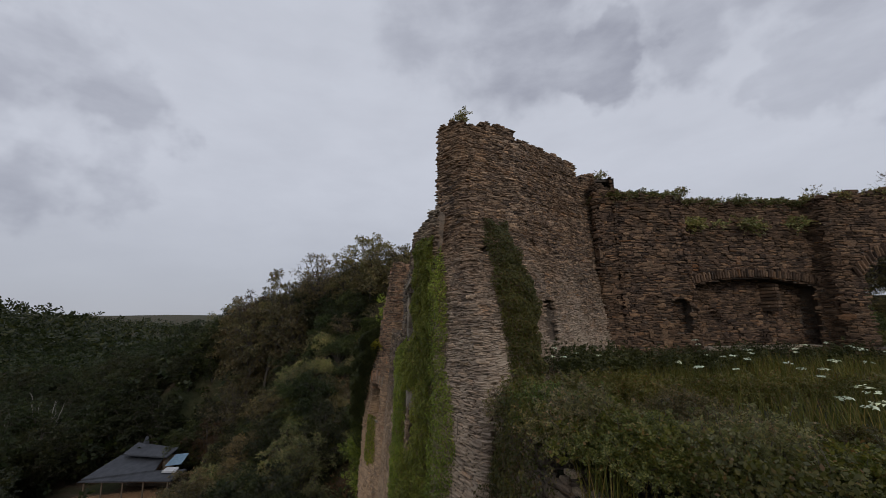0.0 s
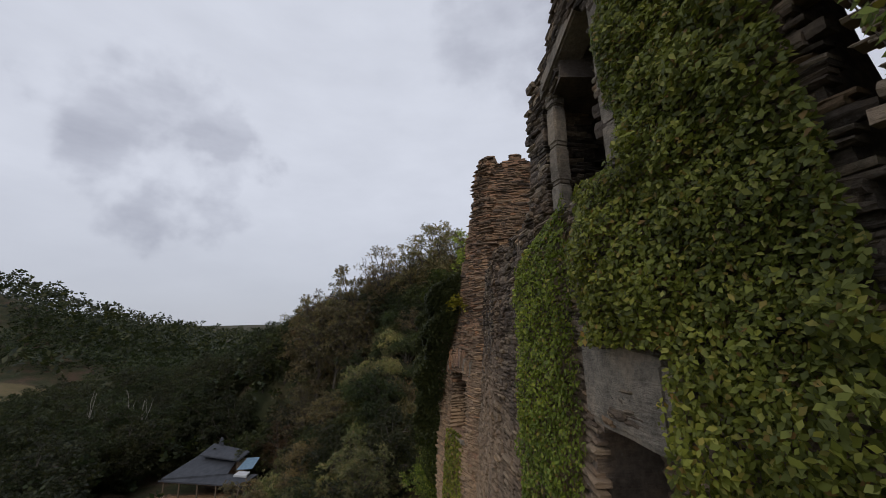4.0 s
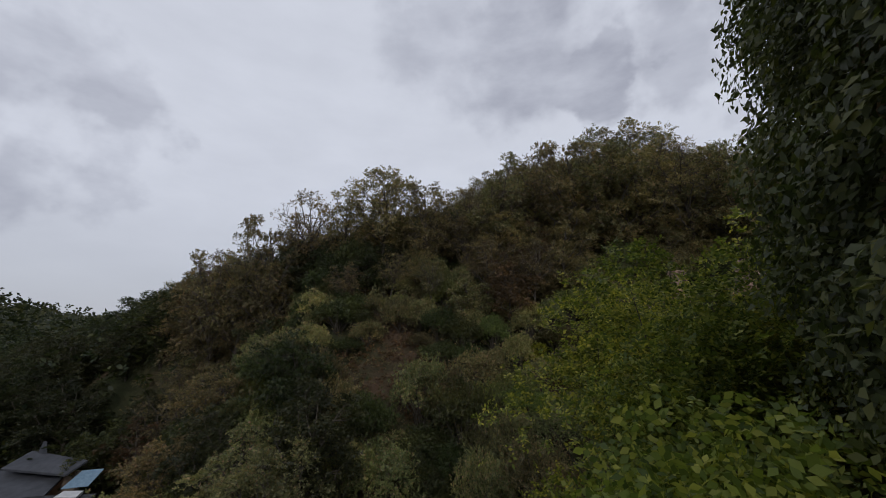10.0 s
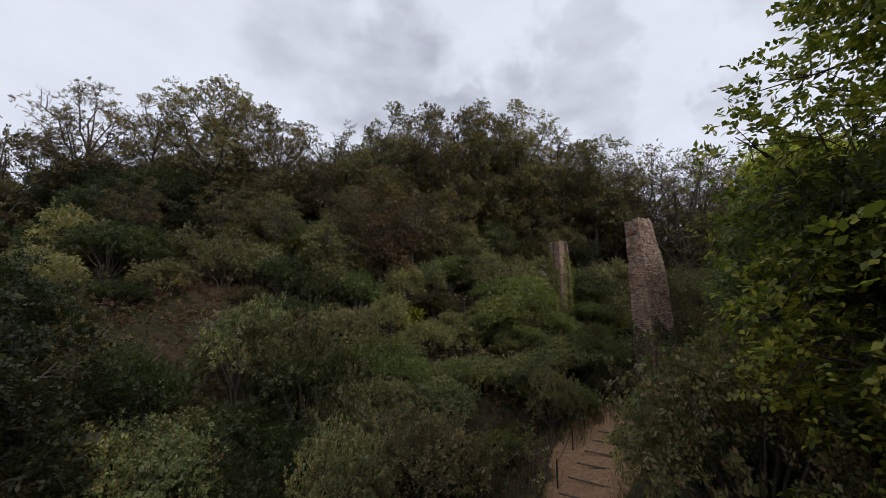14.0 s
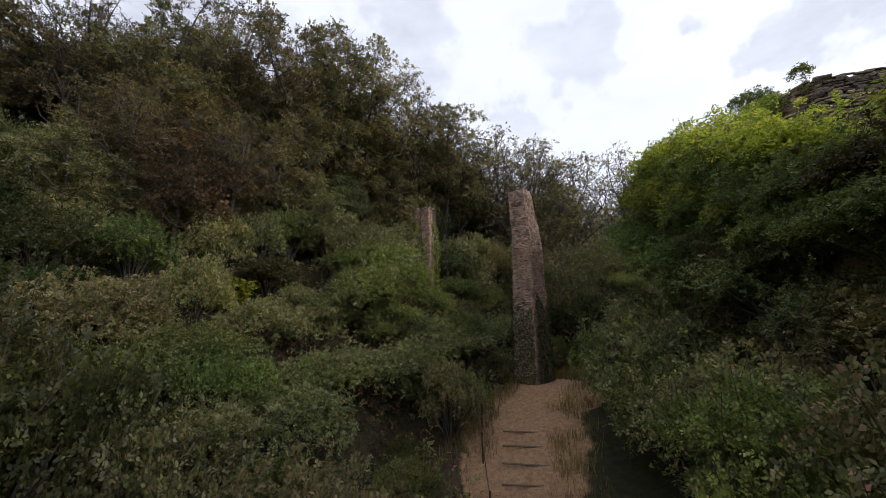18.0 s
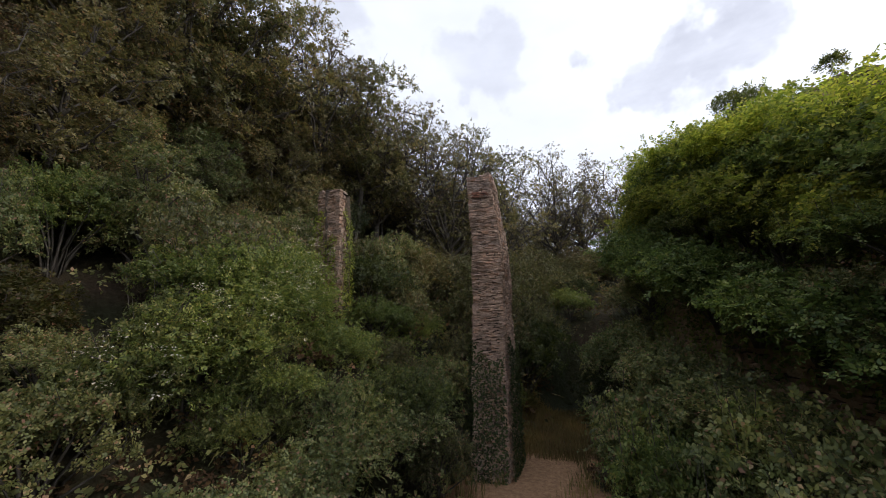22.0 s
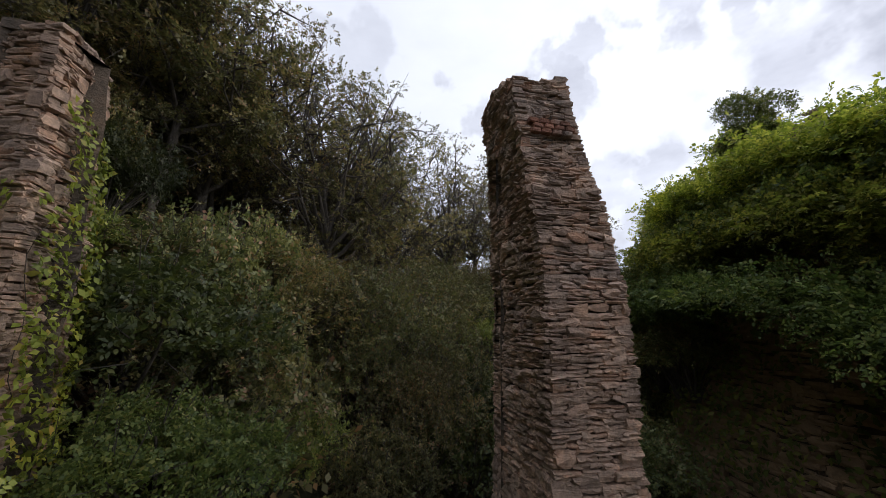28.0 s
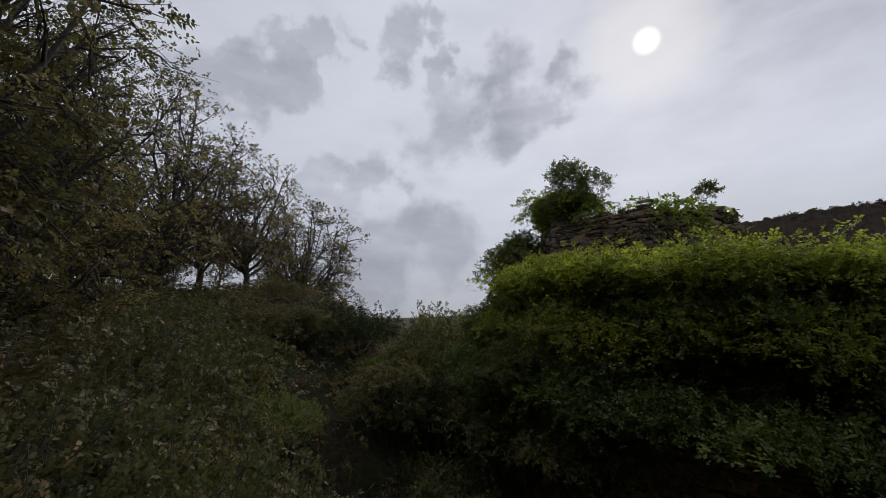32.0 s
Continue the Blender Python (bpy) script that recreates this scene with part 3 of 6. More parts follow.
class Face:
    """A wall's outer face: lines of (x, y) at several heights; left: the outside lies to the left of the line's way."""

    def __init__(self, levels, left=True, sharp=False):
        self.z = np.array([z for z, _ in levels], float)
        self.p = np.array([pts for _, pts in levels], float)
        mid = self.p[len(self.p) // 2]
        self.s = np.r_[0, np.cumsum(np.hypot(*np.diff(mid, axis=0).T))]
        self.length, self.side, self.sharp = self.s[-1], 1 if left else -1, sharp

    def flat(self, s, z):
        s, z = np.broadcast_arrays(np.asarray(s, float), np.asarray(z, float))
        rows = np.stack([np.stack([np.interp(s, self.s, lv[:, k]) for k in (0, 1)], -1) for lv in self.p], 0)
        if len(self.z) == 1:
            xy = rows[0]
        else:
            i = np.clip(np.searchsorted(self.z, z) - 1, 0, len(self.z) - 2)
            t = np.clip((z - self.z[i]) / (self.z[i + 1] - self.z[i]), -0.3, 1.3)[..., None]
            lo = np.take_along_axis(rows, i[None, ..., None].repeat(2, -1), 0)[0]
            hi = np.take_along_axis(rows, (i + 1)[None, ..., None].repeat(2, -1), 0)[0]
            xy = lo * (1 - t) + hi * t
        return np.concatenate([xy, z[..., None]], -1)

    def out(self, s, z):
        s = np.asarray(s, float)
        lo, hi = 0.0, self.length
        if self.sharp:
            i = np.clip(np.searchsorted(self.s, s - 1e-6) - 1, 0, len(self.s) - 2)
            lo, hi = self.s[i] + 1e-3, self.s[i + 1] - 1e-3
        d = self.flat(np.minimum(s + 0.3, hi), z) - self.flat(np.maximum(s - 0.3, lo), z)
        n = np.stack([-d[..., 1], d[..., 0], 0 * d[..., 0]], -1) * self.side
        return n / (np.linalg.norm(n, axis=-1)[..., None] + 1e-9)

    def at(self, s, z, proud=0.0):
        return self.flat(s, z) + self.out(s, z) * np.asarray(proud, float)[..., None]


def masonry(name, label, face, low, top, thick, mat, openings=(), near=None, course=(0.05, 0.10), stone=(0.14, 0.5), seed=1, ragged=0.25, both=False, kind="structure", category="ruined wall", core=None, slack=0.045, stone_low=None, inset=0.06):
    """A ruined wall: a rough core with openings and recesses through or into it, and the stones that face it.
    openings: (s0, s1, z0, z1, rise, depth); rise: an arched head; depth 0: right through. near: x0, x1, y0, y1, z0, z1 of the
    stretch whose stones are pieces of their own."""
    rng = np.random.RandomState(seed)
    root = thing(name, label, category, kind)
    topf = (lambda s: np.interp(s, [a for a, _ in top], [b for _, b in top])) if not callable(top) else top

    def depth_at(s, z):
        d = np.zeros(np.broadcast(s, z).shape)
        for s0, s1, z0, z1, rise, dep in openings:
            mid, half = (s0 + s1) / 2, (s1 - s0) / 2
            head = z1 - rise * ((s - mid) / half) ** 2
            d = np.where((s > s0) & (s < s1) & (z > z0) & (z < head), dep or thick, d)
        return d

    cs, cz = 0.16, 0.13
    loop = np.allclose(face.p[:, 0], face.p[:, -1])
    ns = max(2, int(round(face.length / cs)))
    nz = max(2, int(math.ceil((max(topf(s) for s in np.linspace(0, face.length, 60)) - low) / cz)))
    sg, zg = np.linspace(0, face.length, ns + 1), low + cz * np.arange(nz + 1)
    sc, zc = np.meshgrid((sg[1:] + sg[:-1]) / 2, (zg[1:] + zg[:-1]) / 2, indexing="ij")
    rough = topf(sc) + ragged * (value_noise(sc * 3.1, sc * 0 + seed, seed) * 0.6 + 0.4 * np.sin(sc * 9 + seed))
    solid = zc < rough
    dep = np.where(solid, depth_at(sc, zc), thick)
    ss, zz = np.meshgrid(sg, zg, indexing="ij")
    wob = 0.05 * value_noise(ss * 2.2, zz * 2.2, seed + 0.3) - inset
    front = face.at(ss, zz, wob)
    out = face.out(ss, zz)
    verts, faces = [], []

    def quad(a, b, c, d):
        k = len(verts)
        verts.extend((a, b, c, d))
        faces.append((k, k + 1, k + 2, k + 3))

    def p(i, j, d):
        return front[i, j] - out[i, j] * d

    for i in range(ns):
        for j in range(nz):
            d = dep[i, j]
            if d < thick:
                quad(p(i, j, d), p(i + 1, j, d), p(i + 1, j + 1, d), p(i, j + 1, d))
                quad(p(i, j, thick), p(i, j + 1, thick), p(i + 1, j + 1, thick), p(i + 1, j, thick))
            e = dep[i + 1, j] if i + 1 < ns else (d if loop else thick)
            if abs(e - d) > 1e-6:
                quad(p(i + 1, j, d), p(i + 1, j, e), p(i + 1, j + 1, e), p(i + 1, j + 1, d))
            e = dep[i, j + 1] if j + 1 < nz else thick
            if abs(e - d) > 1e-6:
                quad(p(i, j + 1, d), p(i + 1, j + 1, d), p(i + 1, j + 1, e), p(i, j + 1, e))
            if i == 0 and d < thick and not loop:
                quad(p(0, j, d), p(0, j + 1, d), p(0, j + 1, thick), p(0, j, thick))
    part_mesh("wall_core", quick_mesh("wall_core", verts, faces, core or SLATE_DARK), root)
    # facing stones, course by course
    slabs = unit_slabs(mat, 12, seed + 50)
    st = []
    for back in ((0, 1) if both else (0,)):
        z = (stone_low if stone_low is not None else low) + 0.03
        while z < zg[-1]:
            h = rng.uniform(*course) * (1.7 if rng.rand() < 0.06 else 1)
            for a, b in (zip(face.s, face.s[1:]) if face.sharp else ((rng.uniform(-0.3, 0.0), face.length),)):
                s = a
                while s < b - 0.02:
                    ln = rng.uniform(*stone) * (1.5 if rng.rand() < 0.08 else 1)
                    if face.sharp and s + ln > b - 0.06:
                        ln = b - s
                    over = rng.uniform(0.0, 0.035) if face.sharp else 0.0
                    st.append((s + ln / 2, z + h / 2, ln * rng.uniform(0.92, 1.02) + over, h * rng.uniform(0.75, 1.25), back))
                    s += ln
            z += h
    st = np.array(st)
    s, z = st[:, 0], st[:, 1] + 0.05 * value_noise(st[:, 0] * 1.1, st[:, 1] * 0.5, seed)
    rough = topf(s) + ragged * (value_noise(s * 3.1, s * 0 + seed, seed) * 0.6 + 0.4 * np.sin(s * 9 + seed))
    sunk = depth_at(s, z)
    keep = (z < rough + 0.05) & (sunk < thick - 0.01) & (s > 0) & (s < face.length)
    st, s, z, sunk = st[keep], s[keep], z[keep], sunk[keep]
    n = len(s)
    block = rng.rand(n) < 0.12
    st[:, 3] *= np.where(block, rng.uniform(1.6, 2.6, n), 1.0)
    st[:, 2] *= np.where(block, rng.uniform(0.8, 1.25, n), 1.0)
    z = z + rng.normal(0, 0.2, n) * st[:, 3]
    back = st[:, 4] > 0
    proud = -sunk * (st[:, 4] == 0) + rng.uniform(-0.8, 1, n) ** 3 * slack + 0.02 + 0.008 * block + 0.05 * value_noise(s * 2.2, z * 2.2, seed + 0.3)
    nor = face.out(s, z)
    mid = face.flat(s, z) + np.where(back[:, None], -nor * (thick - 0.06 + proud[:, None]), nor * proud[:, None])
    nor = np.where(back[:, None], -nor, nor)
    along = np.stack([nor[:, 1], -nor[:, 0], 0 * s], -1)
    tilt = rng.normal(0, 0.045, n) + 0.06 * value_noise(s * 0.8, z * 0.8, seed + 2)
    along = along + np.stack([0 * s, 0 * s, tilt], -1)
    up = np.cross(nor, along) * -1
    up = np.where(up[:, 2:3] < 0, -up, up)
    dep2 = rng.uniform(0.10, 0.16, n)
    single = np.zeros(n, bool)
    if near:
        x0, x1, y0, y1, z0, z1 = near
        single = (mid[:, 0] > x0) & (mid[:, 0] < x1) & (mid[:, 1] > y0) & (mid[:, 1] < y1) & (mid[:, 2] > z0) & (mid[:, 2] < z1)
        if single.sum() > 290:
            single[np.flatnonzero(single)[290:]] = False
    rest = np.flatnonzero(~single)
    proto = [(np.array([v.co[:] for v in me.vertices]), [tuple(q.vertices) for q in me.polygons]) for me in slabs]
    kind_of = rng.randint(0, len(slabs), n)
    vs, f4, base = [], [], 0
    for k in range(len(slabs)):
        ids = rest[kind_of[rest] == k]
        if not len(ids):
            continue
        pv, pf = proto[k]
        w = mid[ids][:, None] + pv[None, :, 0:1] * st[ids, 2][:, None, None] * along[ids][:, None] + pv[None, :, 1:2] * dep2[ids][:, None, None] * nor[ids][:, None] + pv[None, :, 2:3] * st[ids, 3][:, None, None] * up[ids][:, None]
        vs.append(w.reshape(-1, 3))
        fl = np.array([q if len(q) == 4 else (*q, q[2]) for q in pf])
        f4.append((fl[None] + base + np.arange(len(ids))[:, None, None] * len(pv)).reshape(-1, 4))
        base += len(ids) * len(pv)
    if vs:
        fv, ff = np.concatenate(vs), np.concatenate(f4)
        me = bpy.data.meshes.new("facing_stones")
        tri = ff[:, 2] == ff[:, 3]
        ftri, fq = ff[tri][:, :3], ff[~tri]
        me.vertices.add(len(fv))
        me.vertices.foreach_set("co", fv.astype(np.float32).ravel())
        idx = np.concatenate([ftri.ravel(), fq.ravel()]).astype(np.int32)
        me.loops.add(len(idx))
        me.loops.foreach_set("vertex_index", idx)
        me.polygons.add(len(ftri) + len(fq))
        me.polygons.foreach_set("loop_start", np.concatenate([np.arange(len(ftri)) * 3, len(ftri) * 3 + np.arange(len(fq)) * 4]).astype(np.int32))
        me.update(calc_edges=True)
        me.shade_flat()
        me.materials.append(mat)
        part_mesh("facing_stones", me, root, kind="stuff")
    root_slabs[root.name] = slabs
    LATER.append((root, slabs, [(kind_of[i], mid[i], along[i] * st[i, 2], nor[i] * dep2[i], up[i] * st[i, 3]) for i in np.flatnonzero(single)]))
    return root


LATER, root_slabs, CASTLE_FRONT = [], {}, []


def jamb_stones(root, face, s, z0, z1, depth, toward_more, seed):
    """Courses of stones on the side of an opening, running into the wall."""
    rng, rows = np.random.RandomState(seed), []
    z = z0
    while z < z1:
        h = rng.uniform(0.04, 0.085)
        d = 0.0
        out = face.out(np.array(s), np.array(z))
        side = np.array([out[1], -out[0], 0]) * (-1 if toward_more else 1) * face.side
        while d < depth:
            ln = rng.uniform(0.12, 0.36)
            mid = face.flat(np.array(s), np.array(z + h / 2)) - out * (d + ln / 2) + side * rng.uniform(0.07, 0.11)
            rows.append((rng.randint(12), mid, -out * ln, side * 0.2, np.array([0, 0, h * rng.uniform(0.8, 1.05)])))
            d += ln
        z += h
    LATER.append((root, root_slabs[root.name], rows))


def lay_single_stones():
    """The stones that are pieces of their own, last of all."""
    for root, slabs, rows in LATER:
        for k, mid, a, b, c in rows:
            ob = new("stone", slabs[k])
            ob.parent = root
            ob.matrix_basis = Matrix(((a[0], b[0], c[0], mid[0]), (a[1], b[1], c[1], mid[1]), (a[2], b[2], c[2], mid[2]), (0, 0, 0, 1)))


def foliage(name, label, category, pts, nor, size, mat, seed, kind="", spread=0.9, droop=0.25, parent=None, stems=None):
    rng = np.random.RandomState(seed)
    v, f = leaves(np.asarray(pts), np.asarray(nor), size, rng, spread, droop)
    if parent is not None:
        return part_mesh(name, quick_mesh(name, v, f, mat), parent, label, kind)
    root = thing(name, label, category, kind)
    part_mesh("leaves", quick_mesh("leaves", v, f, mat), root)
    for one in stems or ():
        part_mesh("stem", quick_mesh("stem", *one, VINE), root)
    return root


def climber(name, label, face, inside, count, size, mat, seed, depth=0.22, lumps=0.2, spread=0.9, stems=6, low=None, high=None):
    """Ivy on a wall's face: inside(s, z) is more than 0 where it grows, and about 1 where it is thick."""
    rng = np.random.RandomState(seed)
    s, z = rng.uniform(0, face.length, count * 8), rng.uniform(low if low is not None else face.z[0], high if high is not None else face.z[-1], count * 8)
    w = inside(s, z) + 0.25 * value_noise(s * 2.3, z * 1.9, seed) + 0.18 * value_noise(s * 6, z * 5, seed + 1)
    ok = np.flatnonzero(w > rng.uniform(0.0, 0.35, len(s)))[:count]
    s, z, w = s[ok], z[ok], np.clip(w[ok], 0, 1)
    puff = (0.3 + 0.7 * np.abs(value_noise(s * 3.3, z * 3.3, seed + 2))) * w
    d = 0.05 + rng.uniform(0.2, 1, len(s)) ** 0.6 * (depth * w + lumps * puff)
    pts = face.at(s, z, d)
    nor = face.out(s, z) + np.array([0, 0, 0.35])
    tubes = []
    for _ in range(stems):
        if not len(s):
            break
        k = rng.randint(len(s))
        zz = np.linspace(z[k] - 2.2, z[k] + 0.8, 14)
        sw = s[k] + 0.25 * np.sin(zz * 1.7 + k) + 0.1 * np.sin(zz * 5 + k)
        tubes.append(tube(face.at(np.clip(sw, 0, face.length), zz, np.full(14, 0.07)), np.full(14, 0.005), 4))
    return foliage(name, label, "ivy", pts, nor, size, mat, seed + 9, spread=spread, stems=tubes)


def clumps(centres, radii, per, rng, squash=0.75, shell=0.55):
    """Leaf points on the outer shells of rounded clumps: points and normals."""
    n = len(centres)
    d = rng.normal(0, 1, (n, per, 3))
    d[..., 2] = np.where(d[..., 2] < -0.5, -d[..., 2] * 0.5, d[..., 2])
    d /= np.linalg.norm(d, axis=-1)[..., None]
    lump = 1 + 0.22 * np.sin(d[..., 0] * 6 + centres[:, None, 0] * 5) * np.cos(d[..., 1] * 7 + centres[:, None, 1] * 3) + 0.15 * np.sin(d[..., 2] * 9)
    r = radii[:, None] * rng.uniform(shell, 1.0, (n, per)) ** 0.5 * lump
    pts = centres[:, None] + d * r[..., None] * np.array([1, 1, squash])
    return pts.reshape(-1, 3), d.reshape(-1, 3)


def sticks(a, b, ra, rb):
    """Three-sided tapered twigs from points a to points b."""
    d = b - a
    s = np.cross(d, [[0.3, 0.5, 0.8]])
    s /= np.linalg.norm(s, axis=1)[:, None] + 1e-9
    t = np.cross(d, s)
    t /= np.linalg.norm(t, axis=1)[:, None] + 1e-9
    v = np.stack([p + r * (math.cos(k * 2.094) * s + math.sin(k * 2.094) * t) for p, r in ((a, ra), (b, rb)) for k in range(3)], 1)
    f = np.array([(0, 1, 4, 3), (1, 2, 5, 4), (2, 0, 3, 5)])
    return v.reshape(-1, 3), (f[None] + 6 * np.arange(len(a))[:, None, None]).reshape(-1, 4)


def tree(name, label, tall, crown_r, leaf_mat, seed, per=26, size=0.12, trunk=0.16, bark=None, lean=(0, 0), crown_from=0.35, limbs=14, bare=0.0, group="", sub=7, puff=(0.13, 0.24), category="tree", stem=0.88, rise=(0.5, 0.75)):
    """A tree at the origin: tapered trunk, limbs that reach a rounded crown's outside and fork, and sprays of leaves in puffs round their ends."""
    rng = np.random.RandomState(seed)
    root = thing(name, label, category, group=group)
    half = tall * (1 - crown_from) / 2
    mid = np.array([lean[0] * 0.7, lean[1] * 0.7, tall - half])
    top = np.array([lean[0], lean[1], tall * stem])
    t = np.linspace(0, 1, 9)
    line = np.outer(t, top) + np.stack([0.3 * np.sin(t * 4 + seed), 0.3 * np.sin(t * 3 + 2 * seed), 0 * t], -1) * (tall / 10)
    tubes, ends = [tube(line, trunk * (1.15 - 1.0 * t), 7)], []
    u = np.linspace(0, 1, 6)
    for k in range(limbs):
        h = -0.62 + 1.6 * (k + rng.rand() * 0.8) / limbs
        h = min(h, 0.98)
        ang = k * 2.4 + rng.uniform(-0.4, 0.4)
        ring = math.sqrt(max(0.04, 1 - h * h))
        p3 = mid + np.array([math.cos(ang) * ring * crown_r, math.sin(ang) * ring * crown_r, h * half]) * rng.uniform(0.68, 0.98)
        a = np.clip((p3[2] / (tall * stem)) * rng.uniform(*rise), 0.12, 0.93)
        p0 = np.array([np.interp(a, t, line[:, m]) for m in range(3)])
        reach = np.linalg.norm(p3 - p0)
        bend = p0 + np.outer(u, p3 - p0) + np.outer(np.sin(u * np.pi), [0, 0, -0.06 * reach]) + rng.normal(0, 0.04 * reach, (6, 3)) * u[:, None]
        tubes.append(tube(bend, trunk * 0.42 * (1.05 - u) + 0.012, 5))
        ends.append((bend[3], bend[-1]))
        for _ in range(sub):
            b = rng.uniform(0.3, 0.98)
            q0 = np.array([np.interp(b, u, bend[:, m]) for m in range(3)])
            q1 = q0 + unit_dir(rng.normal(0, 1, 3) + (q0 - mid) / crown_r * 0.9) * crown_r * rng.uniform(0.18, 0.42)
            w = np.linspace(0, 1, 4)[:, None]
            tubes.append(tube(q0 * (1 - w) + q1 * w + rng.normal(0, 0.02 * reach, (4, 3)) * w, trunk * 0.15 * (1.1 - w[:, 0]) + 0.006, 4))
            ends.append((q0, q1))
    a0, a1 = (np.array([e[k] for e in ends]) for k in range(2))
    m = len(ends) * 5
    k = np.repeat(np.arange(len(ends)), 5)
    w = rng.uniform(0.4, 1.0, (m, 1))
    base = a0[k] * (1 - w) + a1[k] * w
    tip = base + rng.normal(0, 1, (m, 3)) * crown_r * 0.09 + (a1 - a0)[k] * 0.2
    tubes.append(sticks(base, tip, 0.011, 0.004))
    part_mesh("trunk", quick_mesh("trunk", *joined(tubes), bark or BARK), root)
    full = np.flatnonzero(rng.rand(len(ends)) >= bare)
    if per and len(full):
        pts, nor = clumps(a1[full], crown_r * rng.uniform(*puff, len(full)), per, rng, 0.75, 0.15)
        nor = nor + 0.5 * np.repeat((a1[full] - mid) / crown_r, per, 0) + np.array([0, 0, 0.15])
        part_mesh("crown", quick_mesh("crown", *sprays(pts, nor, size, rng), leaf_mat), root)
    return root


def bush(name, label, radius, tall, mat, seed, lobes=20, per=330, size=0.1, sprigs=90, group="slope bushes"):
    """A bush at the origin: forked stems, rounded lobes of leaves with hollows between, and loose sprigs standing out of them."""
    rng = np.random.RandomState(seed)
    root = thing(name, label, "bush", group=group)
    ang, far = np.arange(lobes) * 2.4 + rng.uniform(-0.3, 0.3, lobes), np.sqrt((np.arange(lobes) + 0.5) / lobes) * radius * 0.85
    c = np.stack([np.cos(ang) * far, np.sin(ang) * far, tall * rng.uniform(0.5, 0.92, lobes) * (1.0 - 0.62 * (far / radius) ** 2)], -1)
    r = radius * rng.uniform(0.2, 0.36, lobes)
    tubes = [tube([(0.1 * math.cos(q), 0.1 * math.sin(q), -0.4), tuple(c[q] * [0.35, 0.35, 0.4]), tuple(c[q])], [0.04, 0.028, 0.012], 4) for q in range(lobes)]
    pts, nor = clumps(c, r, per // 6, rng, 0.8, 0.5)
    k = rng.randint(0, len(pts), sprigs)
    out = nor[k] + np.array([0, 0, 0.7]) + rng.normal(0, 0.3, (sprigs, 3))
    out /= np.linalg.norm(out, axis=1)[:, None]
    tip = pts[k] + out * (radius * rng.uniform(0.12, 0.34, sprigs))[:, None]
    tubes.append(sticks(pts[k], tip, 0.008, 0.003))
    i = np.repeat(np.arange(sprigs), 2)
    w = rng.uniform(0.3, 1.0, (len(i), 1))
    pts = np.concatenate([pts, pts[k][i] * (1 - w) + tip[i] * w])
    nor = np.concatenate([nor + np.array([0, 0, 0.2]), out[i] + rng.normal(0, 0.3, (len(i), 3))])
    part_mesh("branching", quick_mesh("branching", *joined(tubes), BARK), root, kind="stuff")
    part_mesh("leaves", quick_mesh("leaves", *sprays(pts, nor, size, rng), mat), root)
    return root


def unit_dir(v):
    return v / (np.linalg.norm(v) + 1e-9)


def scatter(count, box, keep, seed, gap=0.0):
    """Places on the ground inside a box, where keep(x, y) holds, no nearer to each other than gap."""
    rng, out = np.random.RandomState(seed), []
    for _ in range(count * 30):
        x, y = rng.uniform(box[0], box[1]), rng.uniform(box[2], box[3])
        if keep(x, y) and all((x - a) ** 2 + (y - b) ** 2 > gap * gap for a, b in out):
            out.append((x, y))
            if len(out) >= count:
                break
    return out


def undergrowth(name, label, places, radius, per, size, mat, seed, lift=0.25, squash=0.8, category="shrubs", kind="stuff"):
    rng = np.random.RandomState(seed)
    p = np.array(places)
    r = rng.uniform(radius[0], radius[1], len(p))
    c = np.column_stack([p[:, 0], p[:, 1], ground_height(p[:, 0], p[:, 1]) + lift * r])
    pts, nor = clumps(c, r, max(8, per // 6), rng, squash)
    v, f = sprays(pts, nor + np.array([0, 0, 0.3]), size, rng)
    ob = new(name, quick_mesh(name, v, f, mat))
    return tagged(ob, label, category, kind=kind)


def solid_clump(name, label, centre, radii, count, size, mat, seed, category="bush", parts=7, kind="", stem=True):
    """A bush: several lobes of leaves on forked stems."""
    rng = np.random.RandomState(seed)
    root = thing(name, label, category, kind, at=centre)
    lobes = rng.normal(0, 0.42, (parts, 3)) * np.array(radii)
    rr = rng.uniform(0.42, 0.68, parts) * (np.mean(radii))
    pts, nor = clumps(lobes, rr, max(6, count // parts // 6), rng, 0.9, 0.3)
    v, f = sprays(pts, nor + np.array([0, 0, 0.2]), size, rng)
    part_mesh("leaves", quick_mesh("leaves", v, f, mat), root)
    if stem:
        base = np.array([0, 0, -radii[2]])
        for l in lobes:
            w = np.linspace(0, 1, 5)[:, None]
            part_mesh("stem", quick_mesh("stem", *tube(base * (1 - w) + l * w + rng.normal(0, 0.06, (5, 3)) * w, 0.02 * (1.2 - w[:, 0]), 5), BARK), root)
    return root


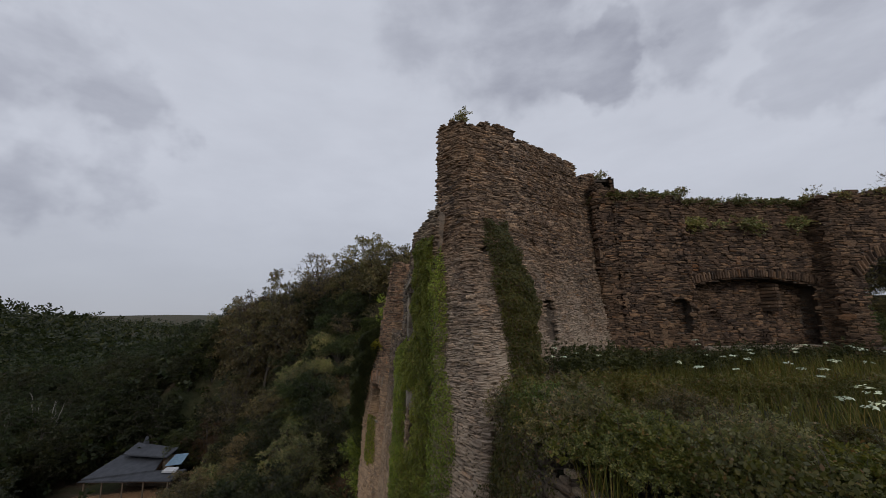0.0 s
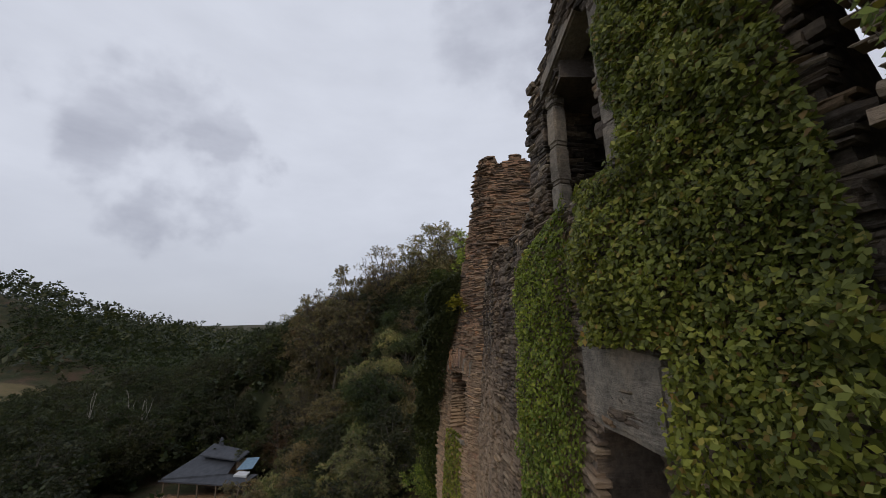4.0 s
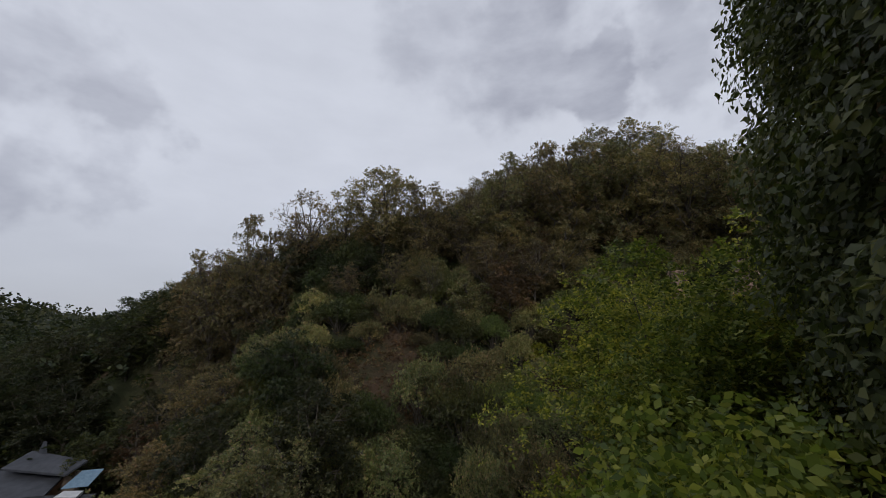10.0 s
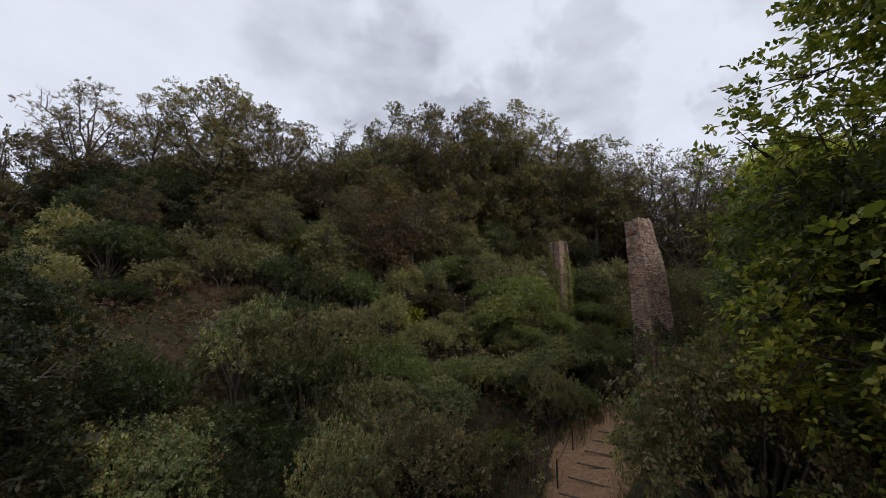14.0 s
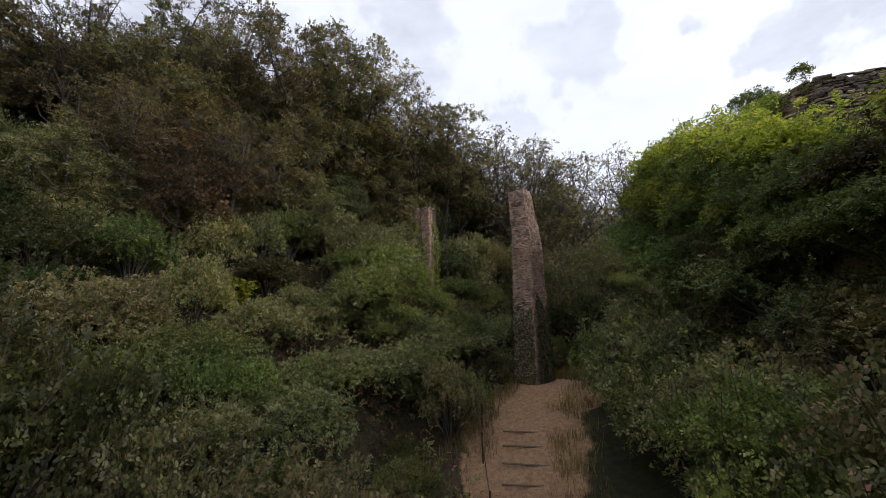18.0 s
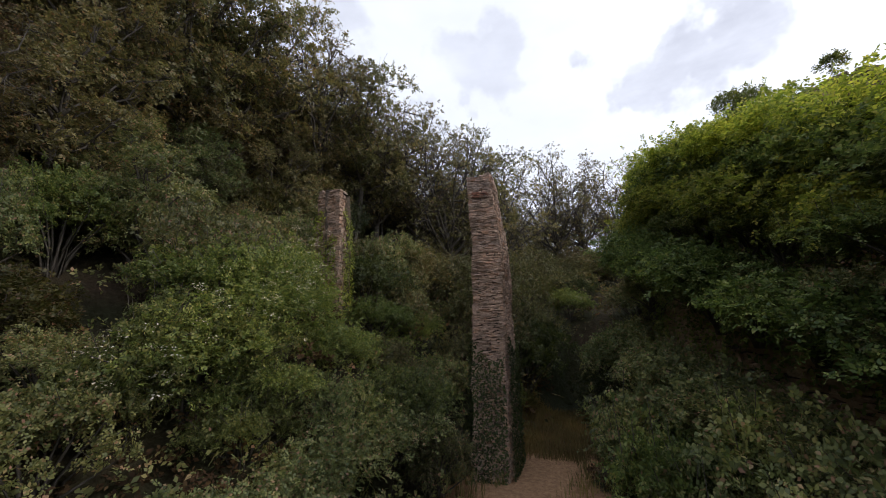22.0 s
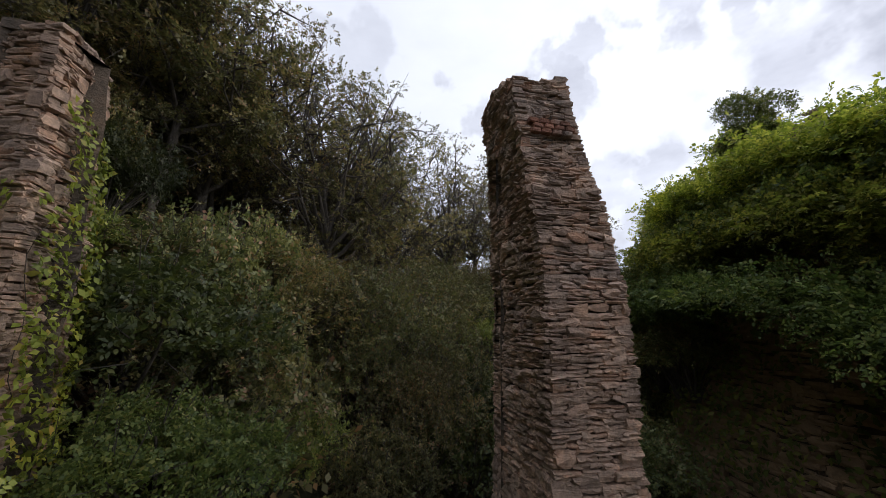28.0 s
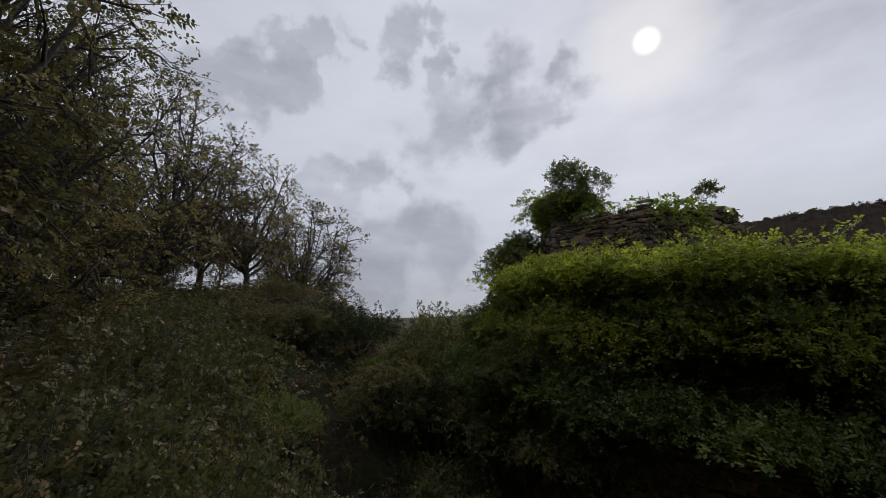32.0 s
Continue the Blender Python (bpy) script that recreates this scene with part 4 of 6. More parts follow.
def stone_block(name, a, b, w, d, mat, parent, label="", seed=1, cuts=3):
    """A worn block from a to b, w wide along the wall and d deep."""
    rng = np.random.RandomState(seed)
    a, b = Vector(a), Vector(b)
    bm = bmesh.new()
    bmesh.ops.create_cube(bm, size=1)
    axis = (b - a).normalized()
    side = Vector((-0.47, 0.88, 0)) if abs(axis.z) > 0.5 else Vector((0, 0, 1))
    deep = axis.cross(side).normalized()
    bmesh.ops.bevel(bm, geom=bm.edges[:], offset=0.09, segments=2, affect="EDGES")
    bmesh.ops.subdivide_edges(bm, edges=bm.edges, cuts=cuts)
    for v in bm.verts:
        c = v.co.copy()
        k = 1 + rng.uniform(-0.03, 0.03)
        v.co = (a + b) / 2 + axis * c.z * (b - a).length + side * c.x * w * k + deep * c.y * d * k
    return part(name, bm, mat, parent, label)


def on_wall(face, s, z, proud=0.0):
    return tuple(float(v) for v in face.at(np.array(s), np.array(z), np.array(proud)))


# ---- castle: walls above the valley ----
WEST = Face([
    (-14.0, [(-0.9, 12.1), (-1.3, 12.9), (-2.0, 14.1), (-2.3, 15.4), (-2.6, 16.4), (-3.2, 18.2), (-4.2, 21.9)]),
    (-3.2, [(-0.35, 12.2), (-0.7, 12.9), (-1.3, 13.9), (-1.55, 15.2), (-2.0, 16.4), (-2.6, 18.2), (-3.2, 21.9)]),
    (3.0, [(-0.3, 13.2), (-0.6, 13.6), (-1.2, 14.4), (-1.45, 15.5), (-1.8, 16.4), (-2.3, 18.2), (-2.75, 21.9)]),
], left=True)
S_WIN = float(WEST.s[3])
west_wall = masonry("castle_wall_west", "ruined grey-brown slate castle wall with window openings above a valley", WEST, -14.0,
    [(0, 3.9), (WEST.s[1], 3.6), (WEST.s[2], 3.0), (S_WIN, 1.85), (S_WIN + 0.8, 1.3), (S_WIN + 0.95, 1.1), (S_WIN + 1.0, -0.8), (WEST.length, -0.9)],
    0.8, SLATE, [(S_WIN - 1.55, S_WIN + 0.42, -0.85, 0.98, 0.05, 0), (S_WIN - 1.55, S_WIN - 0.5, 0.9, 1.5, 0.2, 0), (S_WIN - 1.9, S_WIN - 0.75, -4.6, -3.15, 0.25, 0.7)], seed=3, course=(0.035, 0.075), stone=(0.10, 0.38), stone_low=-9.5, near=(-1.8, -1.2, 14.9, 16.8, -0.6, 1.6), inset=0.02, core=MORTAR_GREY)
CASTLE_FRONT.append(west_wall)

WING = Face([
    (-14.0, [(-2.4, 17.9), (-3.6, 17.8), (-4.0, 18.3), (-4.45, 19.0), (-4.8, 19.75)]),
    (-3.2, [(-2.0, 18.05), (-3.0, 18.0), (-3.3, 18.35), (-3.75, 19.0), (-4.15, 19.75)]),
    (2.0, [(-1.7, 18.2), (-2.7, 18.2), (-2.95, 18.5), (-3.35, 19.05), (-3.75, 19.75)]),
], left=True)
wq = WING.s
S_BRICK = float(wq[3]) - 0.16
wing_wall = masonry("castle_wall_wing", "ruined brown slate wall wing with a small brick-arched window", WING, -14.0,
    [(0, 1.1), (wq[1], 1.15), (wq[2], 0.9), (S_BRICK - 0.5, -0.5), (S_BRICK - 0.1, -1.4), (S_BRICK + 0.3, -1.7), (WING.length, -2.0)], 0.85, SLATE_WARM,
    [(S_BRICK - 0.62, S_BRICK + 0.22, -4.55, -3.3, 0.16, 0), (wq[1] - 0.10, wq[1] + 0.08, -3.12, -2.94, 0.04, 0.35), (wq[1] + 0.42, wq[1] + 0.56, -3.02, -2.9, 0.03, 0.12)], near=(-5, -2.6, 18.1, 20.2, -4.9, -2.7), seed=4, course=(0.017, 0.042), stone=(0.06, 0.28), core=MORTAR_WARM, stone_low=-9.5, inset=-0.016, slack=0.034)
jamb_stones(wing_wall, WING, S_BRICK + 0.22, -4.5, -3.4, 0.8, True, 61)
jamb_stones(wing_wall, WING, S_BRICK - 0.62, -4.5, -3.4, 0.8, False, 62)
jamb_stones(west_wall, WEST, S_WIN + 0.42, -0.8, 1.0, 0.7, True, 63)

TOWER = Face([
    (-14.0, [(-1.0, 11.9), (0.5, 8.6), (2.6, 10.4), (7.4, 16.6), (9.0, 17.8)]),
    (-2.0, [(-0.3, 11.9), (1.0, 9.9), (2.7, 11.3), (7.2, 16.9), (8.8, 18.0)]),
    (1.0, [(-0.35, 12.75), (0.7, 11.05), (2.8, 12.6), (7.0, 17.3), (8.6, 18.3)]),
    (3.0, [(-0.3, 13.9), (0.72, 12.5), (3.0, 13.9), (6.9, 17.6), (8.5, 18.6)]),
    (8.6, [(-0.12, 15.5), (0.9, 14.9), (3.3, 16.2), (6.7, 18.4), (8.3, 19.2)]),
], left=False)
ts = TOWER.s
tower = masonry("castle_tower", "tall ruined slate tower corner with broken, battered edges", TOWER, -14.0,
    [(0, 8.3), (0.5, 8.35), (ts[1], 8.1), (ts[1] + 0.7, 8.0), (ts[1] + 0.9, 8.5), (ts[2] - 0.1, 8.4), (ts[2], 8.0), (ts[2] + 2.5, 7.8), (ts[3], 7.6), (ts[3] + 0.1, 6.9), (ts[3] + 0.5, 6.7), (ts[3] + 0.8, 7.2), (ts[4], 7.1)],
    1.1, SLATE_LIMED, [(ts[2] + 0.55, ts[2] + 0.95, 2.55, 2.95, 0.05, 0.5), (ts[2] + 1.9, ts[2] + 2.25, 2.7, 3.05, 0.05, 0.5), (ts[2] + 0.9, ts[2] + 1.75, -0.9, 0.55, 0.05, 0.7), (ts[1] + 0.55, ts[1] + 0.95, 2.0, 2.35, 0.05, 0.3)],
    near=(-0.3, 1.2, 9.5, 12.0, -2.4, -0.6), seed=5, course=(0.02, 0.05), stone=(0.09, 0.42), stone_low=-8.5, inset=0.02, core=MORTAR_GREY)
CASTLE_FRONT.append(tower)

for k, (x, y, z, ln, tall) in enumerate([(0.53, 10.75, -1.33, 0.30, 0.075), (0.36, 10.95, -1.95, 0.24, 0.085)]):
    stone_block("stone", (x - 0.27 * ln, y + 0.42 * ln, z), (x + 0.27 * ln, y - 0.42 * ln, z + 0.05), tall, 0.17, OCHRE, tower, "protruding ochre slab", seed=k + 140, cuts=2)

COURT = Face([
    (-4.7, [(8.19, 20.4), (7.26, 17.14), (11.74, 17.40), (12.10, 18.92), (19.36, 19.55), (19.63, 18.52), (23.31, 17.83), (24.83, 17.45)]),
    (8.3, [(8.19, 20.6), (7.35, 17.67), (11.74, 17.95), (12.10, 19.02), (19.36, 19.63), (19.63, 18.80), (23.31, 18.11), (24.83, 17.73)]),
], left=False)
cq = COURT.s[1:]
court_wall = masonry("castle_wall_court", "high ruined slate courtyard wall with an arched niche and openings", COURT, -4.7,
    [(0, 6.6), (cq[0], 6.5), (cq[0] + 1.2, 5.9), (cq[1], 5.6), (cq[3], 5.8), (cq[5], 6.05), (cq[6], 5.95)], 1.0, SLATE_BROWN,
    [(cq[1] - 1.25, cq[1] - 0.3, -0.95, 0.6, 0.07, 0.5), (cq[2] + 0.12, cq[3] - 0.12, -1.78, 1.7, 0.43, 0.8), (cq[4] + 1.05, cq[4] + 4.4, -1.9, 2.75, 1.1, 0)],
    course=(0.05, 0.10), stone=(0.14, 0.48), seed=8, both=True)
CASTLE_FRONT.append(court_wall)
niche = thing("niche_pier", "slate pier standing inside the arched niche", "pier", "structure")
CASTLE_FRONT.append(niche)
for q in range(8):
    stone_low_z = 0.0 + 0.18 * q
    stone_block("stone", on_wall(COURT, cq[2] + 0.71 * (cq[3] - cq[2]), stone_low_z, -0.6), on_wall(COURT, cq[2] + 0.71 * (cq[3] - cq[2]), stone_low_z + 0.16, -0.6), 0.74 + 0.05 * (q % 3), 0.5, SLATE_BROWN, niche, seed=q + 90, cuts=1)
ledge = thing("niche_ledge", "pale stone ledge along the foot of the niche", "ledge", "structure")
CASTLE_FRONT.append(ledge)
stone_block("sill", on_wall(COURT, cq[2] + 0.25, -1.80, -0.36), on_wall(COURT, cq[3] - 0.25, -1.80, -0.36), 0.17, 0.8, SANDSTONE, ledge, seed=98)
ARCH = thing("stone_arch", "shallow arches of upright slate stones over the niche and the opening", "arch", "structure")
CASTLE_FRONT.append(ARCH)
for q in range(52):
    t = q / 51 * 2 - 1
    sq = (cq[2] + cq[3]) / 2 + t * (cq[3] - cq[2]) * 0.52
    zq = 1.76 - 0.43 * t * t
    stone_block("stone", on_wall(COURT, sq, zq, 0.0), on_wall(COURT, sq + 0.07 * t, zq + 0.37 + 0.07 * math.sin(q * 2.3), 0.02), 0.10, 0.3, SLATE_BROWN, ARCH, seed=q + 120, cuts=0)
for q in range(26):
    t = q / 25 * 2 - 1
    sq = cq[4] + 2.72 + t * 1.75
    zq = 2.8 - 1.1 * t * t
    stone_block("stone", on_wall(COURT, sq, zq, 0.0), on_wall(COURT, sq + 0.2 * t, zq + 0.42 + 0.08 * math.sin(q * 2.9), 0.02), 0.12, 0.35, SLATE_BROWN, ARCH, seed=q + 220, cuts=0)

NORTH = Face([
    (-14.0, [(-4.8, 19.75), (-3.4, 22.6), (0.5, 24.6), (5.0, 27.0)]),
    (0.0, [(-3.85, 19.75), (-2.8, 22.0), (1.0, 24.0), (5.2, 26.4)]),
], left=True)
masonry("castle_wall_north", "ruined slate castle wall hidden under hanging ivy", NORTH, -14.0, [(0, -2.0), (2.5, -1.8), (NORTH.length, -1.8)], 0.9, SLATE, course=(0.05, 0.09), stone=(0.12, 0.4), seed=11)

BANK = Face([
    (-12.5, [(-1.2, 25.2), (0.5, 27.5), (3.6, 30.2), (7.6, 32.2), (12.9, 33.9), (17.5, 34.0), (22.0, 31.0), (24.0, 26.0)]),
    (-2.0, [(-0.4, 25.0), (1.0, 27.0), (4.2, 29.6), (8.2, 31.6), (13.0, 33.2), (17.3, 33.2), (21.6, 30.6), (23.6, 25.8)]),
], left=True)
masonry("castle_wall_outer", "dark ruined slate retaining wall under overhanging bushes", BANK, -12.5, [(0, -7.5), (3, -7.0), (BANK.s[2], -6.0), (BANK.s[3], -4.0), (BANK.s[4], -2.8), (BANK.length, -2.6)], 1.0, SLATE, course=(0.07, 0.13), stone=(0.2, 0.6), seed=13)

KEEP = Face([
    (-3.0, [(14.6, 23.0), (13.0, 28.0), (15.2, 30.6), (19.0, 30.2), (21.5, 27.5), (21.0, 24.5)]),
    (4.0, [(14.8, 23.4), (13.6, 27.8), (15.6, 29.6), (18.8, 29.2), (20.8, 27.0), (20.4, 24.5)]),
], left=True)
masonry("castle_keep", "overgrown ruined slate keep with dry grass on top", KEEP, -3.0, [(0, 0.9), (KEEP.s[1], 1.1), (KEEP.s[2], 1.3), (KEEP.s[3], 1.5), (KEEP.length, 0.8)], 1.2, SLATE, course=(0.06, 0.12), stone=(0.2, 0.55), seed=17)

RETAIN = Face([
    (-14.0, [(9.5, 2.2), (5.0, 3.0), (2.2, 4.2), (1.2, 6.5), (0.9, 9.4), (0.7, 9.9)]),
    (-1.5, [(9.8, 2.8), (5.2, 3.6), (2.6, 4.8), (1.7, 6.8), (1.5, 9.5), (1.2, 10.3)]),
], left=True)
retain_wall = masonry("castle_wall_terrace", "low slate retaining wall overgrown with ivy and bushes", RETAIN, -14.0, [(0, -2.5), (RETAIN.s[2], -2.6), (RETAIN.s[3], -2.6), (RETAIN.length, -2.0)], 0.8, SLATE, course=(0.07, 0.14), stone=(0.2, 0.6), seed=19)
CASTLE_FRONT.append(retain_wall)


def terrace(name, label, outline, z, mat, seed):
    """Earth filling between walls, gently humped."""
    pts = np.array(outline, float)
    bm = bmesh.new()
    ring = [bm.verts.new((x, y, z)) for x, y in outline]
    bm.faces.new(ring)
    bmesh.ops.triangulate(bm, faces=bm.faces)
    bmesh.ops.subdivide_edges(bm, edges=bm.edges, cuts=5, use_grid_fill=True)
    for v in bm.verts:
        v.co.z += 0.25 * float(value_noise(v.co.x * 0.6, v.co.y * 0.6, seed))
    me = bpy.data.meshes.new(name)
    bm.to_mesh(me)
    bm.free()
    me.materials.append(mat)
    return tagged(new(name, me), label, "ground", kind="structure")


CASTLE_FRONT.append(terrace("ground_courtyard", "overgrown courtyard ground of grass and soil", [(2.0, 5.4), (3.0, 4.4), (9.8, 3.2), (40, 1), (38, 13), (29, 19.5), (21, 21.4), (13, 21), (8, 18.6), (5.6, 16.0), (2.4, 12.0), (1.4, 10.6)], -2.6, GROUND, 1))
terrace("ground_keep", "earth and dry grass on top of the ruined keep", [(14.3, 27.4), (15.9, 28.9), (18.5, 28.6), (20.1, 26.8), (19.9, 24.6), (15.2, 24.2)], 0.8, GROUND, 2)
# outline of the slab added further down to block light from above
SHADE_SLAB = [(-3.6, 19.5), (-2.8, 18.4), (-1.9, 18.4), (1.2, 17.4), (0.6, 22.6), (-2.2, 21.6)]
terrace("ground_bank", "overgrown earth behind the retaining wall", [(1.2, 26.2), (4.6, 29.2), (8.4, 31.2), (13.0, 32.9), (17.2, 32.9), (21.4, 30.3), (23.2, 25.8), (14, 22), (6, 23)], -5.2, GROUND, 3)

# unseen wall and covering slab, added to keep the brick-arched window's inside dark
INNER = Face([(-14.0, [(2.4, 17.2), (0.8, 20.0), (0.4, 23.6)]), (0.0, [(2.4, 17.2), (0.8, 20.0), (0.4, 23.6)])], left=True)
masonry("castle_wall_inner", "slate wall added behind the window opening to shut out light", INNER, -12.0, [(0, -0.4), (INNER.length, -0.8)], 0.7, SLATE, course=(0.08, 0.14), stone=(0.2, 0.6), seed=31)
terrace("ceiling", "unseen slab added over the space behind the window to darken it", SHADE_SLAB, -1.3, SLATE_DARK, 4)

# window surround: pale jamb column and head of the open window
jamb = thing("window_1", "pale weathered sandstone window surround in the slate wall", "window", "structure")
CASTLE_FRONT.append(jamb)


for k, (z0, z1) in enumerate([(-0.8, -0.42), (-0.40, 0.16), (0.18, 0.80), (0.82, 1.08)]):
    stone_block("jamb", on_wall(WEST, S_WIN + 0.02, z0, -0.08), on_wall(WEST, S_WIN + 0.02, z1, -0.08), 0.21, 0.2, SANDSTONE, jamb, seed=k)
    stone_block("jamb", on_wall(WEST, S_WIN - 1.64, z0, -0.1), on_wall(WEST, S_WIN - 1.64, z1 + 0.1, -0.1), 0.22, 0.34, SANDSTONE, jamb, seed=k + 9)
stone_block("lintel", on_wall(WEST, S_WIN - 1.7, 1.66, -0.08), on_wall(WEST, S_WIN + 0.16, 1.12, -0.08), 0.22, 0.40, SANDSTONE, jamb, seed=20)
# slabs added behind the opening so that it looks dark; no chamber is seen
chamber = thing("window_chamber", "unseen slabs added behind the window opening to keep it dark", "chamber", "structure")
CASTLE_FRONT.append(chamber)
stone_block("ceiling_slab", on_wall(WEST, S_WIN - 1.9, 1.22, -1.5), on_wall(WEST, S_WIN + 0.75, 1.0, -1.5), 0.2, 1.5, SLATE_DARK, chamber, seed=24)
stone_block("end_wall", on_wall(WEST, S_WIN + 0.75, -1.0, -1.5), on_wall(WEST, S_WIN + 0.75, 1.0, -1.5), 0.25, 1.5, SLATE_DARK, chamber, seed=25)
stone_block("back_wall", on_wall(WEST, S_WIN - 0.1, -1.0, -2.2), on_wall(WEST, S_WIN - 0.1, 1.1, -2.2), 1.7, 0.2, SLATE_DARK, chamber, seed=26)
low_lintel = thing("window_2", "broken pale stone lintel over a blocked opening in the wall", "window", "structure")
CASTLE_FRONT.append(low_lintel)
stone_block("lintel", on_wall(WEST, S_WIN - 1.95, -2.95, -0.02), on_wall(WEST, S_WIN - 0.7, -2.85, -0.02), 0.75, 0.30, SANDSTONE, low_lintel, seed=23)

# brick-arched window
brick_window = thing("window_3", "small window opening under a worn brick arch with a stone sill", "window", "structure")
mid_s = S_BRICK - 0.2
arng = np.random.RandomState(77)
for k in range(19):
    a = (k - 9) / 9 + arng.uniform(-0.03, 0.03)
    s, zt = mid_s + a * 0.54, -3.24 - 0.16 * a * a
    long = arng.uniform(0.26, 0.44) - 0.05 * abs(a)
    tone = BRICK if k in (7, 8, 10) else (SANDSTONE, MORTAR_WARM, SLATE_WARM, MORTAR_WARM)[k % 4]
    stone_block("brick", on_wall(WING, s + a * 0.02, zt - arng.uniform(0.0, 0.04), -0.12 + arng.uniform(0, 0.03)), on_wall(WING, s + a * 0.06 + arng.uniform(-0.02, 0.02), zt + long, -0.11 + arng.uniform(0, 0.03)), arng.uniform(0.06, 0.09), 0.36, tone, brick_window, seed=k + 30, cuts=2)
stone_block("window_sill", on_wall(WING, S_BRICK - 0.68, -4.62, -0.22), on_wall(WING, S_BRICK + 0.3, -4.62, -0.22), 0.10, 0.6, SANDSTONE, brick_window, seed=50)

# ---- gate pillars ----
PILLAR = Face([
    (-11.6, [(11.85, 39.9), (9.9, 39.75), (10.0, 38.75), (11.85, 38.75), (11.85, 39.9)]),
    (-4.3, [(11.75, 39.85), (10.12, 39.65), (10.22, 38.82), (11.75, 38.85), (11.75, 39.85)]),
    (-1.6, [(11.5, 40.0), (10.47, 39.88), (10.59, 39.22), (11.55, 39.25), (11.5, 40.0)]),
], left=False, sharp=True)
pq = PILLAR.s
tall_pillar = masonry("gate_pillar", "tall free-standing tapering pillar of layered slate with putlog holes", PILLAR, -11.6, lambda s: np.interp(s, pq, [-1.52, -1.84, -1.74, -1.62, -1.52]) + 0.0 * s, 0.38, SLATE_PALE,
    [(pq[1] - 0.40, pq[1] - 0.08, -2.76, -2.5, 0.02, 0.35), (0.16, 0.58, -2.88, -2.48, 0.02, 0.35)], near=(9.6, 11.8, 39.3, 40.2, -4.0, -1.5), course=(0.026, 0.056), stone=(0.08, 0.25), seed=23, ragged=0.05, kind="", category="pillar", slack=0.035, inset=0.035)
for k in range(12):
    q, row = 0.10 + 0.15 * (k % 4) + 0.05 * (k // 4 % 2), k // 4
    stone_block("brick", on_wall(PILLAR, pq[1] + q, -2.52 + 0.065 * row, 0.035), on_wall(PILLAR, pq[1] + q + 0.13, -2.525 + 0.065 * row, 0.035), 0.056, 0.12, BRICK, tall_pillar, seed=k + 70, cuts=1)

SMALL = Face([
    (-8.5, [(11.5, 46.2), (10.35, 45.9), (10.15, 44.65), (11.1, 44.8), (11.5, 46.2)]),
    (-4.0, [(11.4, 46.1), (10.35, 45.8), (10.2, 44.65), (11.1, 44.85), (11.4, 46.1)]),
    (-1.6, [(11.3, 46.0), (10.4, 45.8), (10.3, 44.85), (11.1, 45.05), (11.3, 46.0)]),
], left=False, sharp=True)
masonry("gate_pillar_small", "shorter broken slate pillar half covered in ivy", SMALL, -8.5, [(0, -1.6), (SMALL.length, -1.6)], 0.5, SLATE_PALE, near=(10, 12, 44.4, 46.2, -4.5, -1.5), course=(0.035, 0.075), stone=(0.10, 0.32), seed=29, ragged=0.12, inset=0.10, kind="", category="pillar")

# ---- pavilion in the valley ----
PAV = thing("pavilion", "open dark-roofed timber pavilion with a raised rear roof", "pavilion", at=(-38, 53, -21.1))


def slab(name, corners, thick, mat, parent, label=""):
    bm = bmesh.new()
    top = [bm.verts.new(c) for c in corners]
    bot = [bm.verts.new((c[0], c[1], c[2] - thick)) for c in corners]
    bm.faces.new(top)
    bm.faces.new(bot[::-1])
    for i in range(4):
        bm.faces.new((top[i], bot[i], bot[(i + 1) % 4], top[(i + 1) % 4]))
    bmesh.ops.recalc_face_normals(bm, faces=bm.faces)
    return part(name, bm, mat, parent, label)


def bar(name, a, b, w, mat, parent, label=""):
    return part_mesh(name, quick_mesh(name, *tube([a, b], [w, w], 6), mat), parent, label)


slab("roof", [(-5.4, -2.1, 2.3), (2.0, -0.6, 2.65), (1.5, 1.4, 3.35), (-4.9, 2.6, 3.35)], 0.16, ROOFING, PAV)
slab("roof", [(-5.5, -2.4, 2.2), (5.0, -2.1, 2.05), (5.3, 0.2, 2.45), (2.05, -0.55, 2.6)], 0.14, ROOFING, PAV, "low front roof of dark felt")
slab("roof", [(-3.7, 1.3, 3.85), (2.7, 0.1, 3.85), (3.3, 1.2, 4.55), (-3.6, 3.5, 4.55)], 0.16, ROOFING, PAV, "raised rear roof of dark felt")
slab("gable", [(-2.6, 3.0, 4.5), (-1.5, 2.7, 4.5), (-1.9, 2.9, 5.5), (-2.2, 2.9, 5.5)], 0.3, ROOFING, PAV)
slab("wall", [(-3.4, 2.2, 3.8), (3.0, 1.0, 3.8), (3.05, 1.15, 3.8), (-3.35, 2.35, 3.8)], 3.9, BRICKWALL, PAV)
slab("tarpaulin", [(2.8, -0.2, 2.95), (4.4, 0.4, 2.95), (4.6, 1.4, 3.85), (3.2, 1.0, 3.85)], 0.06, TARP, PAV, "blue tarpaulin beside the roof")
slab("canopy", [(3.0, -0.9, 2.62), (4.6, -0.8, 2.6), (4.5, -0.1, 2.78), (3.1, -0.2, 2.8)], 0.2, WHITE, PAV, "white sheet lying on the roof")
for x in (-5.1, -3.0, -0.6, 1.8, 4.6):
    bar("post", (x, -2.0, -0.4), (x, -2.0, 2.1), 0.09, TIMBER, PAV)
bar("beam", (-5.3, -2.05, 1.98), (4.9, -2.0, 1.9), 0.08, TIMBER, PAV)


# ---- ivy and creepers on the walls ----
def band(s, a, b, soft=0.3):
    return np.clip(np.minimum(s - a, b - s) / soft, -1, 1)


